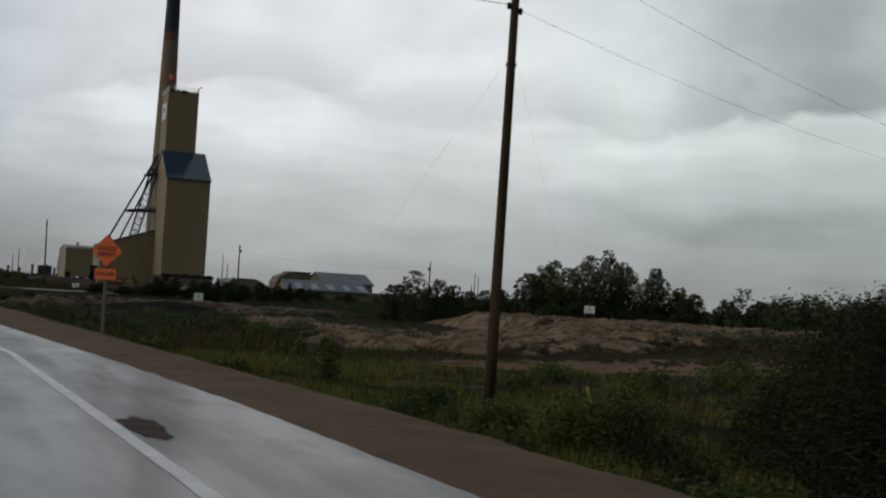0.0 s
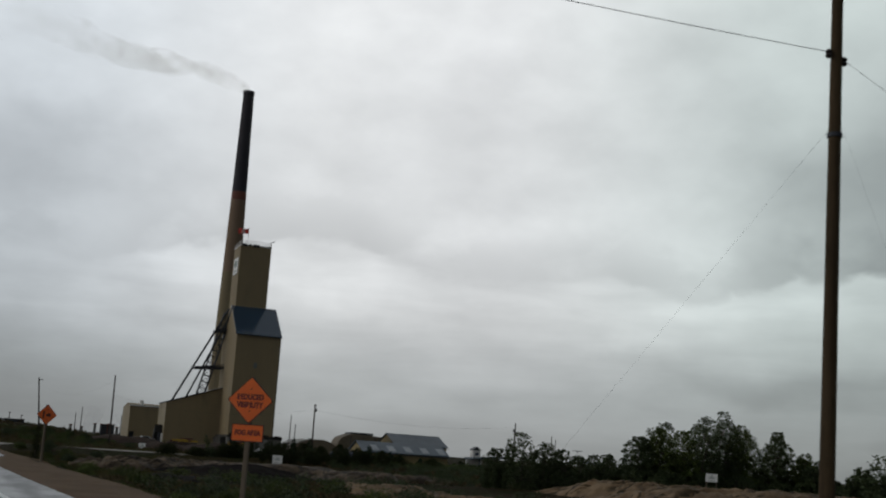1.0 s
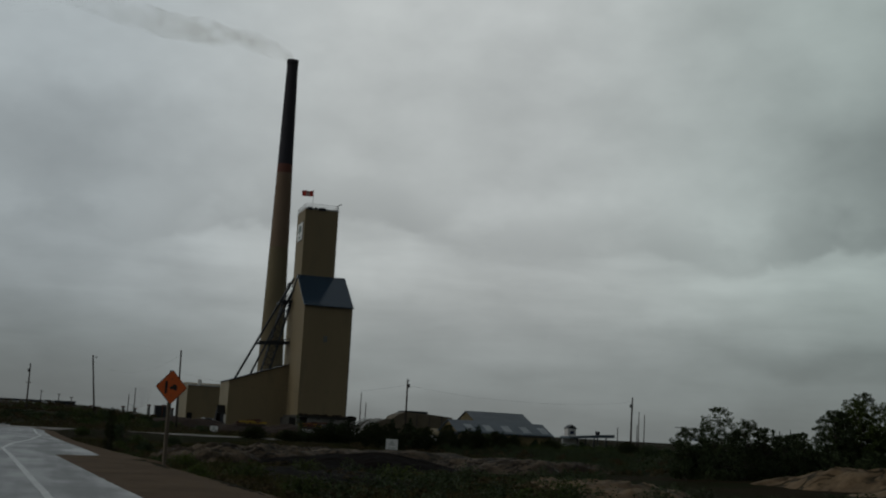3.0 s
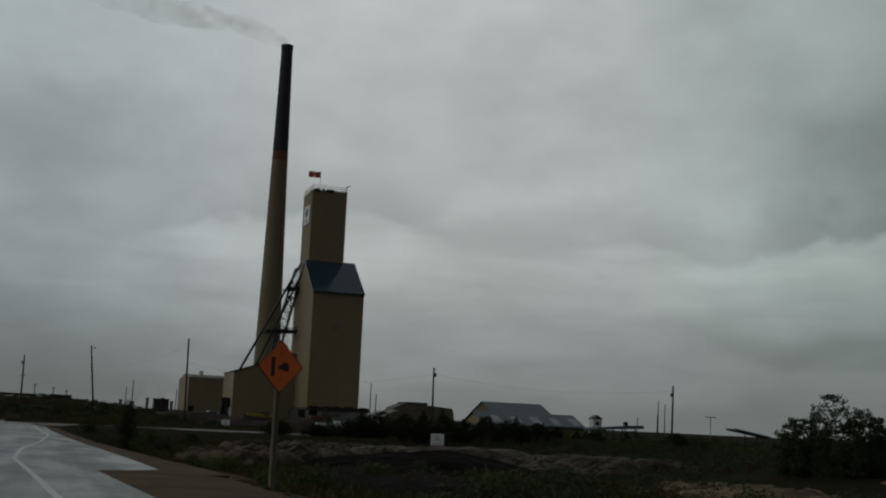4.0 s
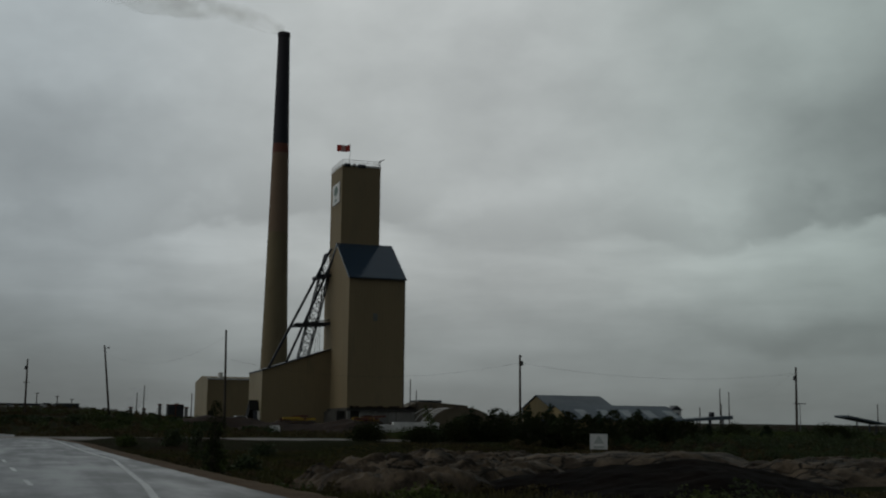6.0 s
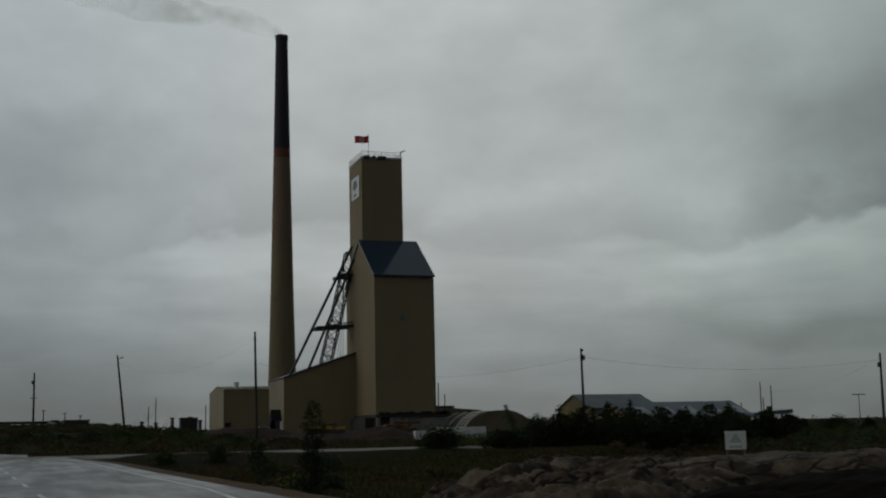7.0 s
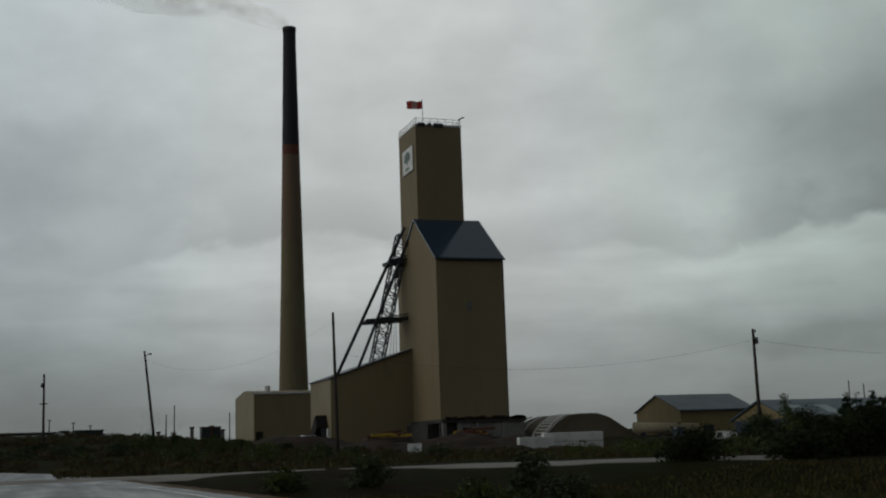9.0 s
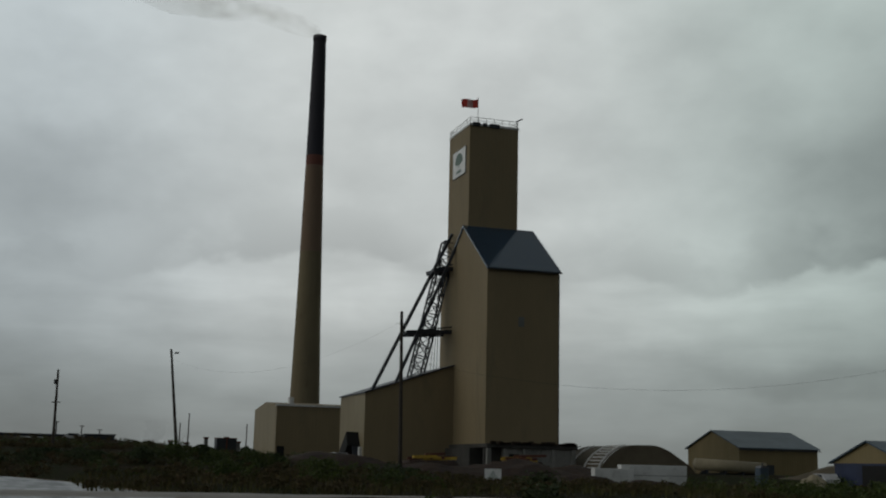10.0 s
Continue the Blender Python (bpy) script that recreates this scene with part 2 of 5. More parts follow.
SIGN_GREEN = surface("grey_green_emblem", (0.13, 0.2, 0.16), (0.17, 0.23, 0.2), 0.6, 2.0, 9.0, 0.0, 0.15)
POST_WOOD = surface("weathered_post_wood", (0.1692, 0.1404, 0.1044), (0.1224, 0.1022, 0.0778), 0.85, 1.2, 12.0, 0.3, 0.2, stretch=(3, 3, 0.4), spec=0.15)
POLE_WOOD = surface("creosoted_pole_wood", (0.0781, 0.0539, 0.0291), (0.0479, 0.0333, 0.0193), 0.85, 0.9, 14.0, 0.35, 0.28, stretch=(4, 4, 0.25), dirt=(0.0227, 0.0162, 0.0103), spec=0.12)
POLE_DARK = surface("tarred_pole_wood", (0.05, 0.04, 0.03), (0.035, 0.028, 0.022), 0.85, 0.9, 14.0, 0.2, 0.2, stretch=(4, 4, 0.25))
WIRE = surface("black_cable", (0.012, 0.012, 0.013), (0.018, 0.018, 0.018), 0.6, 1.0, 5.0, 0.0, 0.1)
PORCELAIN = surface("dark_insulator", (0.02, 0.018, 0.02), (0.03, 0.025, 0.025), 0.3, 1.0, 5.0, 0.0, 0.1)
TRANSFORMER = surface("grey_transformer_can", (0.09, 0.095, 0.1), (0.07, 0.072, 0.075), 0.5, 2.0, 9.0, 0.0, 0.1)
FLAG_RED = surface("red_flag_cloth", (0.6300, 0.0750, 0.0525), (0.5400, 0.0675, 0.0525), 0.8, 1.0, 6.0, 0.0, 0.08)
FLAG_WHITE = surface("white_flag_cloth", (0.6, 0.36, 0.33), (0.5, 0.28, 0.26), 0.8, 1.0, 6.0, 0.0, 0.08)
LINE_PAINT = surface("worn_white_road_paint", (0.62, 0.63, 0.62), (0.5, 0.51, 0.5), 0.4, 1.2, 14.0, 0.1, 0.2, dirt=(0.25, 0.25, 0.25))
GRAVEL = surface("wet_brown_gravel", (0.1457, 0.0922, 0.0500), (0.1028, 0.0645, 0.0357), 0.85, 0.5, 16.0, 0.8, 0.4, dirt=(0.0834, 0.0553, 0.0334), spec=0.12)
GRAVEL_PALE = surface("pale_gravel_road", (0.27, 0.245, 0.21), (0.21, 0.19, 0.165), 0.75, 0.4, 8.0, 0.4, 0.2)
SLAG = surface("dark_slag_heap", (0.0462, 0.0355, 0.0305), (0.0659, 0.0456, 0.0350), 0.9, 0.5, 3.0, 0.8, 0.4, spec=0.1)
BANK_BLACK = surface("black_bank_ground", (0.006, 0.0042, 0.0034), (0.010, 0.0066, 0.0050), 0.95, 0.5, 3.0, 0.8, 0.4, spec=0.04)
BARK = surface("grey_brown_bark", (0.075, 0.06, 0.047), (0.05, 0.042, 0.034), 0.9, 2.0, 12.0, 0.5, 0.3, stretch=(2, 2, 0.5))
LEAF_DARK = surface("dark_green_leaves", (0.0343, 0.0513, 0.0210), (0.0519, 0.0690, 0.0266), 0.65, 0.4, 3.0, 0.0, 0.2, island=0.45, spec=0.15)
LEAF_MID = surface("mid_green_leaves", (0.0448, 0.0670, 0.0146), (0.0634, 0.0838, 0.0177), 0.6, 0.5, 3.0, 0.0, 0.2, island=0.45, spec=0.15)
LEAF_BRIGHT = surface("yellow_green_weed_leaves", (0.0805, 0.1086, 0.0189), (0.0621, 0.0890, 0.0173), 0.6, 0.6, 3.0, 0.0, 0.2, island=0.4, spec=0.15)
NEEDLES = surface("dark_spruce_needles", (0.0140, 0.0277, 0.0123), (0.0200, 0.0351, 0.0141), 0.7, 0.5, 3.0, 0.0, 0.2, island=0.4, spec=0.15)
GRASS = surface("rough_roadside_grass", (0.1011, 0.1285, 0.0229), (0.1565, 0.1329, 0.0341), 0.7, 0.25, 2.0, 0.0, 0.2, island=0.35, spec=0.15)
GRASS_DARK = surface("dark_moor_grass", (0.0513, 0.0581, 0.0143), (0.0795, 0.0601, 0.0213), 0.7, 0.25, 2.0, 0.0, 0.2, island=0.35, spec=0.15)
LEAF_DEEP = surface("deep_green_leaves", (0.0195, 0.0260, 0.0105), (0.0299, 0.0357, 0.0132), 0.75, 0.4, 3.0, 0.0, 0.2, island=0.4, spec=0.05)
ROCK = surface("brownish_grey_bedrock", (0.2361, 0.1597, 0.0912), (0.1181, 0.0799, 0.0467), 0.75, 0.3, 2.2, 0.7, 0.35, dirt=(0.0361, 0.0283, 0.0152), spec=0.12, joints=0.42)
# darker copy of the bedrock, for the outcrops beyond y = 160
ROCK_DARKER = surface("darker_bedrock", (0.1437, 0.1081, 0.0726), (0.0414, 0.0310, 0.0220), 0.7, 0.45, 2.2, 0.8, 0.4, dirt=(0.0172, 0.0138, 0.0099), spec=0.12, joints=0.6)
NOTICE_INK = surface("faded_notice_ink", (0.42, 0.46, 0.43), (0.36, 0.40, 0.37), 0.6, 2.0, 9.0, 0.0, 0.12)
HEATH = surface("brown_heath_twigs", (0.0932, 0.0700, 0.0360), (0.0648, 0.0567, 0.0265), 0.8, 0.4, 3.0, 0.0, 0.2, island=0.5, spec=0.1)
PALE_CLOTH = surface("pale_canvas", (0.34, 0.29, 0.19), (0.27, 0.23, 0.15), 0.8, 0.6, 4.0, 0.2, 0.1)
CABIN_BLUE = surface("grey_blue_plastic", (0.05, 0.075, 0.1), (0.04, 0.06, 0.085), 0.5, 1.0, 5.0, 0.0, 0.08)
DIRT = surface("bare_brown_dirt", (0.1725, 0.0943, 0.0483), (0.1092, 0.0644, 0.0345), 0.9, 0.12, 5.0, 0.6, 0.3, dirt=(0.0322, 0.0253, 0.0138), spec=0.1)
HULL_WHITE = surface("white_vehicle_paint", (0.6, 0.6, 0.6), (0.52, 0.52, 0.52), 0.35, 1.0, 5.0, 0.0, 0.05)


def ground_surface():
    """Soil, thin grass and dead stalks in patches."""
    m = bpy.data.materials.new("rough_moorland_soil")
    m.use_nodes = True
    t = Tree(m.node_tree)
    where = t.node("ShaderNodeNewGeometry").outputs["Position"]
    a = t.noise(where, 0.06, 5.0, 0.6, 0.4)
    b = t.noise(where, 0.5, 5.0, 0.65)
    c = t.noise(where, 7.0, 4.0, 0.7)
    col = t.mix(t.step(a, 0.4, 0.6), (0.0180, 0.0210, 0.0060), (0.0300, 0.0195, 0.0105))
    col = t.mix(t.step(b, 0.45, 0.7), col, (0.0240, 0.0255, 0.0075))
    col = t.mix(t.math("MULTIPLY", t.step(c, 0.45, 0.75), 0.6), col, (0.0180, 0.0150, 0.0090))
    p = t.node("ShaderNodeBsdfPrincipled")
    t.put(p.inputs["Base Color"], col)
    p.inputs["Roughness"].default_value = 0.95
    p.inputs["Specular IOR Level"].default_value = 0.03
    bp = t.node("ShaderNodeBump")
    bp.inputs["Strength"].default_value = 0.9
    bp.inputs["Distance"].default_value = 0.12
    t.put(bp.inputs["Height"], t.math("ADD", c, b))
    t.put(p.inputs["Normal"], bp.outputs[0])
    t.put(t.node("ShaderNodeOutputMaterial").inputs[0], p.outputs[0])
    return m


def wet_asphalt():
    """Rain-wet asphalt: dark stone under a film of water that is smoother where it stands."""
    m = bpy.data.materials.new("rain_wet_asphalt")
    m.use_nodes = True
    t = Tree(m.node_tree)
    where = t.node("ShaderNodeNewGeometry").outputs["Position"]
    tracks = t.noise(t.scaled(where, (0.7, 0.03, 1.0)), 1.0, 4.0, 0.55)
    pools = t.noise(t.scaled(where, (0.6, 0.18, 1.0)), 1.0, 5.0, 0.6)
    stone = t.noise(where, 45.0, 3.0, 0.7)
    col = t.mix(stone, (0.028, 0.028, 0.029), (0.058, 0.058, 0.059))
    col = t.mix(t.step(tracks, 0.4, 0.65), col, (0.04, 0.041, 0.044))
    p = t.node("ShaderNodeBsdfPrincipled")
    t.put(p.inputs["Base Color"], col)
    film = t.math("ADD", t.math("MULTIPLY", tracks, 0.5), t.math("MULTIPLY", pools, 0.5))
    t.put(p.inputs["Roughness"], t.step(film, 0.38, 0.62, 0.28, 0.5))
    p.inputs["Specular IOR Level"].default_value = 0.32
    p.inputs["Coat Weight"].default_value = 0.15
    p.inputs["Coat Roughness"].default_value = 0.16
    bp = t.node("ShaderNodeBump")
    bp.inputs["Strength"].default_value = 0.12
    bp.inputs["Distance"].default_value = 0.01
    t.put(bp.inputs["Height"], stone)
    t.put(p.inputs["Normal"], bp.outputs[0])
    t.put(t.node("ShaderNodeOutputMaterial").inputs[0], p.outputs[0])
    return m


def smoke_surface(name="thin_yellow_smoke", tone=(1.0, 0.92, 0.68, 1), thick=0.27, grain=0.05):
    """Thin yellowish smoke: seen through, denser in its middle and near the mouth; UV x runs along it, UV y round it."""
    m = bpy.data.materials.new(name)
    m.use_nodes = True
    t = Tree(m.node_tree)
    uv = t.node("ShaderNodeUVMap").outputs[0]
    sep = t.node("ShaderNodeSeparateXYZ")
    t.put(sep.inputs[0], uv)
    along, across = sep.outputs[0], sep.outputs[1]
    where = t.node("ShaderNodeNewGeometry").outputs["Position"]
    puffs = t.noise(where, grain, 3.0, 0.5, 0.3)
    body = t.math("POWER", t.step(across, 0.0, 1.0), 1.8)
    fade = t.math("MULTIPLY", t.step(along, 0.0, 0.02, 0.5, 1.0), t.step(along, 1.0, 0.02))
    dens = t.math("MULTIPLY", t.math("MULTIPLY", body, fade), t.step(puffs, 0.34, 0.7, 0.1, 1.0))
    dens = t.math("MULTIPLY", dens, thick)
    d = t.node("ShaderNodeBsdfDiffuse")
    d.inputs[0].default_value = tone
    tl = t.node("ShaderNodeBsdfTranslucent")
    tl.inputs[0].default_value = tone
    body_mix = t.node("ShaderNodeMixShader")
    t.put(body_mix.inputs[1], d.outputs[0])
    t.put(body_mix.inputs[2], tl.outputs[0])
    tr = t.node("ShaderNodeBsdfTransparent")
    mx = t.node("ShaderNodeMixShader")
    t.put(mx.inputs[0], dens)
    t.put(mx.inputs[1], tr.outputs[0])
    t.put(mx.inputs[2], body_mix.outputs[0])
    t.put(t.node("ShaderNodeOutputMaterial").inputs[0], mx.outputs[0])
    return m


SOIL, ASPHALT, SMOKE = ground_surface(), wet_asphalt(), smoke_surface()

# ---- building blocks ----


def thing(name, loc, label="", category="", group="", rz=0.0):
    ob = new(name)
    ob.empty_display_size = 0.3
    ob.matrix_basis = pose(*loc, 0, 0, rz)
    return tagged(ob, label, category, group)


def part(name, bm, material, parent=None, label="", smooth=False):
    if isinstance(bm, bpy.types.Mesh):
        me = bm
    else:
        me = bpy.data.meshes.new(name)
        bmesh.ops.recalc_face_normals(bm, faces=bm.faces)
        bm.to_mesh(me)
        bm.free()
    if not me.materials:
        me.materials.append(material)
    if smooth:
        me.shade_smooth()
    ob = new(name, me)
    ob.parent = parent
    if label:
        ob["label"] = label
    return ob


def box(bm, x0, x1, y0, y1, z0, z1, bevel=0.0):
    v = [bm.verts.new(p) for p in itertools.product((x0, x1), (y0, y1), (z0, z1))]
    f = [bm.faces.new([v[i] for i in q]) for q in ((0, 1, 3, 2), (4, 6, 7, 5), (0, 4, 5, 1), (2, 3, 7, 6), (0, 2, 6, 4), (1, 5, 7, 3))]
    if bevel:
        bmesh.ops.bevel(bm, geom=list({e for q in f for e in q.edges}), offset=bevel, segments=1, affect="EDGES")
    return bm


def boxed(*args, **kw):
    return box(bmesh.new(), *args, **kw)


def tube(bm, a, b, r0, r1=None, seg=8):
    a, b = Vector(a), Vector(b)
    r1 = r0 if r1 is None else r1
    q = (b - a).to_track_quat("Z", "Y")
    rings = [[bm.verts.new(p + q @ Vector((r * math.cos(k * math.tau / seg), r * math.sin(k * math.tau / seg), 0))) for k in range(seg)] for p, r in ((a, r0), (b, r1))]
    for k in range(seg):
        bm.faces.new((rings[0][k], rings[0][(k + 1) % seg], rings[1][(k + 1) % seg], rings[1][k]))
    bm.faces.new(rings[0][::-1])
    bm.faces.new(rings[1])
    return bm


def tubed(*args, **kw):
    return tube(bmesh.new(), *args, **kw)


def beam(bm, a, b, wide, high):
    """A rectangular bar from a to b."""
    a, b = Vector(a), Vector(b)
    q = (b - a).to_track_quat("Z", "Y")
    rings = [[bm.verts.new(p + q @ Vector((sx * wide / 2, sy * high / 2, 0))) for sx, sy in ((-1, -1), (1, -1), (1, 1), (-1, 1))] for p in (a, b)]
    for k in range(4):
        bm.faces.new((rings[0][k], rings[0][(k + 1) % 4], rings[1][(k + 1) % 4], rings[1][k]))
    bm.faces.new(rings[0][::-1])
    bm.faces.new(rings[1])
    return bm


def prism(bm, profile, lo, hi, axis="x"):
    """A profile of (u, z) pushed along an axis; u is the other level axis."""
    at = (lambda s, u, z: (s, u, z)) if axis == "x" else (lambda s, u, z: (u, s, z))
    a = [bm.verts.new(at(lo, u, z)) for u, z in profile]
    b = [bm.verts.new(at(hi, u, z)) for u, z in profile]
    n = len(a)
    for k in range(n):
        bm.faces.new((a[k], a[(k + 1) % n], b[(k + 1) % n], b[k]))
    bm.faces.new(a[::-1])
    bm.faces.new(b)
    return bm


def lathe(bm, rows, seg=48, caps=True):
    rings = [[bm.verts.new((r * math.cos(k * math.tau / seg), r * math.sin(k * math.tau / seg), z)) for k in range(seg)] for r, z in rows]
    for a, b in zip(rings, rings[1:]):
        for k in range(seg):
            bm.faces.new((a[k], a[(k + 1) % seg], b[(k + 1) % seg], b[k]))
    if caps:
        bm.faces.new(rings[0][::-1])
        bm.faces.new(rings[-1])
    return bm


def raw_mesh(name, verts, faces, material):
    me = bpy.data.meshes.new(name)
    me.from_pydata(verts, [], faces)
    me.materials.append(material)
    me.update()
    return me


def smooth01(a, b, x):
    s = min(max((x - a) / (b - a), 0.0), 1.0)
    return s * s * (3 - 2 * s)


def along(table, s):
    """Straight lines between the rows (s, value)."""
    return float(np.interp(s, [r[0] for r in table], [r[1] for r in table]))

# ---- the lie of the land ----
# right-hand edge of the pavement, by distance along the road
PAVED = ((-60, 7.0), (8, 3.82), (16, 3.6), (25, 3.0), (46, 1.25), (60, 0.25), (77, -0.85), (96, -1.9), (100.2, -2.1), (101.3, -0.35), (107.5, -0.5), (114, -0.75), (122.5, -1.1), (135.5, -1.65), (150, -2.1), (175, -2.7), (196, -2.9), (215, -4.0), (238, -5.2), (262, -7.6), (285, -12.0), (310, -15.0), (400, -36.0), (700, -140.0))
EDGE_LINE = ((-60, 4.9), (8.4, 1.81), (25, 1.29), (55, -1.2), (71, -2.26), (97, -3.7), (107, -4.3), (117, -4.2), (131, -3.5), (152, -2.95), (166, -3.4), (180, -3.7), (200, -4.0), (215, -5.0))
SHOULDER = ((-60, 1.9), (22, 1.9), (45, 2.8), (65, 3.5), (99.5, 3.4), (102, 1.6), (112, 1.0), (130, 0.6), (400, 0.6))


FINE = np.arange(-60.0, 700.0, 0.02)


def fine_table(table):
    return np.interp(FINE, [r[0] for r in table], [r[1] for r in table]).tolist()


PAVED_FINE, SHOULDER_FINE = fine_table(PAVED), fine_table(SHOULDER)


def at_fine(values, y):
    return values[min(max(int((y + 60.0) * 50), 0), len(values) - 1)]


def paved(y):
    return at_fine(PAVED_FINE, y)


def kerbless(y):
    return at_fine(PAVED_FINE, y) + at_fine(SHOULDER_FINE, y)


SIDE = ((-14.0, 232.0), (-5.0, 233.0), (6.0, 232.0), (14.0, 228.0), (22.0, 221.5), (31.0, 213.0))


def side_gap(x, y):
    """Distance from the middle of the side road."""
    p, best = Vector((x, y)), 1e9
    for a, b in zip(SIDE, SIDE[1:]):
        a, b = Vector(a), Vector(b)
        f = min(max((p - a).dot(b - a) / (b - a).length_squared, 0.0), 1.0)
        best = min(best, (p - a.lerp(b, f)).length)
    return best


def land(x, y):
    """Height of the ground; the road lies at zero."""
    bumps = 0.22 * noise.noise((x * 0.07, y * 0.07, 0.0)) + 0.07 * noise.noise((x * 0.4, y * 0.4, 3.0))
    far = max(x - kerbless(y), 0.0)
    field = -1.75 + 1.5 * smooth01(28, 85, x) * smooth01(260, 120, y)
    field += 1.85 * smooth01(192, 226, y) + 0.2 * smooth01(235, 280, y) + 1.3 * smooth01(305, 350, y) + 1.4 * smooth01(380, 430, y)
    field += 1.6 * smooth01(245, 335, y) * smooth01(40, 6, x) + 1.3 * smooth01(360, 430, y) * smooth01(30, 0, x)
    field += 6.0 * smooth01(500, 1200, y) - 0.5 * math.exp(-((x - 17) / 9) ** 2 - ((y - 38) / 17) ** 2)
    left = paved(y) - 15.5 - x
    if left > 0:
        z = -0.5 * smooth01(0, 4, left) + (field + 0.5) * smooth01(6, 40, left) * smooth01(230, 300, y) + bumps * smooth01(0, 8, left)
        return z - 0.05
    if far == 0.0:
        return -0.06
    if 195 < y < 250 and x < 90:
        field = field + (0.08 - field) * smooth01(13, 4.5, side_gap(x, y))
    drop = smooth01(0.0, 5.0 if y < 110 else 3.5, far)
    return -0.06 + (field + 0.06) * drop + bumps * smooth01(0.5, 6, far) - 0.25 * smooth01(0, 1, far) * smooth01(6, 2, far)


def spaced(lo, hi, fine_lo, fine_hi, step, grow):
    out = list(np.arange(fine_lo, fine_hi + step, step))
    s, d = out[-1], step
    while s < hi:
        d *= grow
        s += d
        out.append(s)
    s, d = out[0], step
    while s > lo:
        d *= grow
        s -= d
        out.insert(0, s)
    return out


def build_ground():
    xs = spaced(-2500, 3000, -16, 62, 0.8, 1.13)
    ys = spaced(-1500, 3500, -12, 250, 1.0, 1.12)
    verts = [(x, y, land(x, y)) for y in ys for x in xs]
    n = len(xs)
    faces = [(j * n + i, j * n + i + 1, (j + 1) * n + i + 1, (j + 1) * n + i) for j in range(len(ys) - 1) for i in range(n - 1)]
    ob = new("ground", raw_mesh("ground", verts, faces, SOIL))
    ob.data.shade_smooth()
    tagged(ob, "rough moorland of dark soil and thin grass", "ground", kind="structure")


def strip(name, ys, left, right, z, material, rows=1):
    """A ribbon that follows the road between two edges."""
    verts, faces = [], []
    for y in ys:
        for k in range(rows + 1):
            f = k / rows
            verts.append((left(y) * (1 - f) + right(y) * f, y, z(y, f)))
    m = rows + 1
    for j in range(len(ys) - 1):
        for k in range(rows):
            faces.append((j * m + k, j * m + k + 1, (j + 1) * m + k + 1, (j + 1) * m + k))
    return new(name, raw_mesh(name, verts, faces, material))


def ragged(y, size, seed):
    return size * noise.noise((y * 0.9, seed, 0.0)) + 0.5 * size * noise.noise((y * 3.1, seed, 5.0))


build_ground()
road_ys = list(np.arange(-60, 330, 0.5))
tagged(strip("road", road_ys, lambda y: paved(y) - 15, lambda y: paved(y) + ragged(y, 0.06, 1), lambda y, f: 0.0, ASPHALT, 12), "rain-wet grey asphalt highway reflecting the sky", "road", kind="structure")
tagged(strip("gravel_shoulder", list(np.arange(-60, 300, 0.4)), lambda y: paved(y) - 0.12, lambda y: kerbless(y) + 1.0 + ragged(y, 0.25, 4), lambda y, f: -0.01 - 0.44 * f ** 7 + 0.02 * noise.noise((y * 2, f * 5, 0)), GRAVEL, 8), "wet brown gravel road shoulder", "shoulder", kind="structure")
line = strip("edge_line", list(np.arange(-60, 214, 0.5)), lambda y: along(EDGE_LINE, y) - 0.08 + ragged(y, 0.012, 7), lambda y: along(EDGE_LINE, y) + 0.08 + ragged(y, 0.012, 8), lambda y, f: 0.004, LINE_PAINT)
tagged(line, "worn white edge line on wet asphalt", "road marking", kind="structure")
for k, y0 in enumerate((113.0, 122.0, 131.0, 140.0, 149.0, 158.0, 167.0, 176.0, 185.0)):
    dash = strip("dash_line", [y0, y0 + 1.5, y0 + 3.0], lambda y: -4.75 - (y - 107) * 0.052 - 0.06, lambda y: -4.75 - (y - 107) * 0.052 + 0.06, lambda y, f: 0.004, LINE_PAINT)
    tagged(dash, "short worn white lane dash", "road marking", "lane dashes", "structure")

def build_side_road():
    verts, faces = [], []
    pts = [Vector(p) for p in SIDE]
    fine = []
    for a, b in zip(pts, pts[1:]):
        fine += [a.lerp(b, k / 8) for k in range(8)]
    for k, p in enumerate(fine):
        d = (fine[min(k + 1, len(fine) - 1)] - fine[max(k - 1, 0)]).normalized()
        nrm = Vector((-d.y, d.x))
        for f in (-1, -0.5, 0, 0.5, 1):
            wide = 4.2 + 1.5 * max(0, 1 - k / 12)
            q = p + nrm * f * wide
            verts.append((q.x, q.y, 0.12 + 0.05 * noise.noise((q.x * 0.4, q.y * 0.4, 2)) + 0.15 * smooth01(0, 30, q.x) - 0.25 * abs(f) ** 4))
    for k in range(len(fine) - 1):
        for i in range(4):
            faces.append((k * 5 + i, k * 5 + i + 1, k * 5 + i + 6, k * 5 + i + 5))
    ob = new("side_road", raw_mesh("side_road", verts, faces, GRAVEL_PALE))
    tagged(ob, "pale gravel side road turning off the highway", "road", kind="structure")


build_side_road()


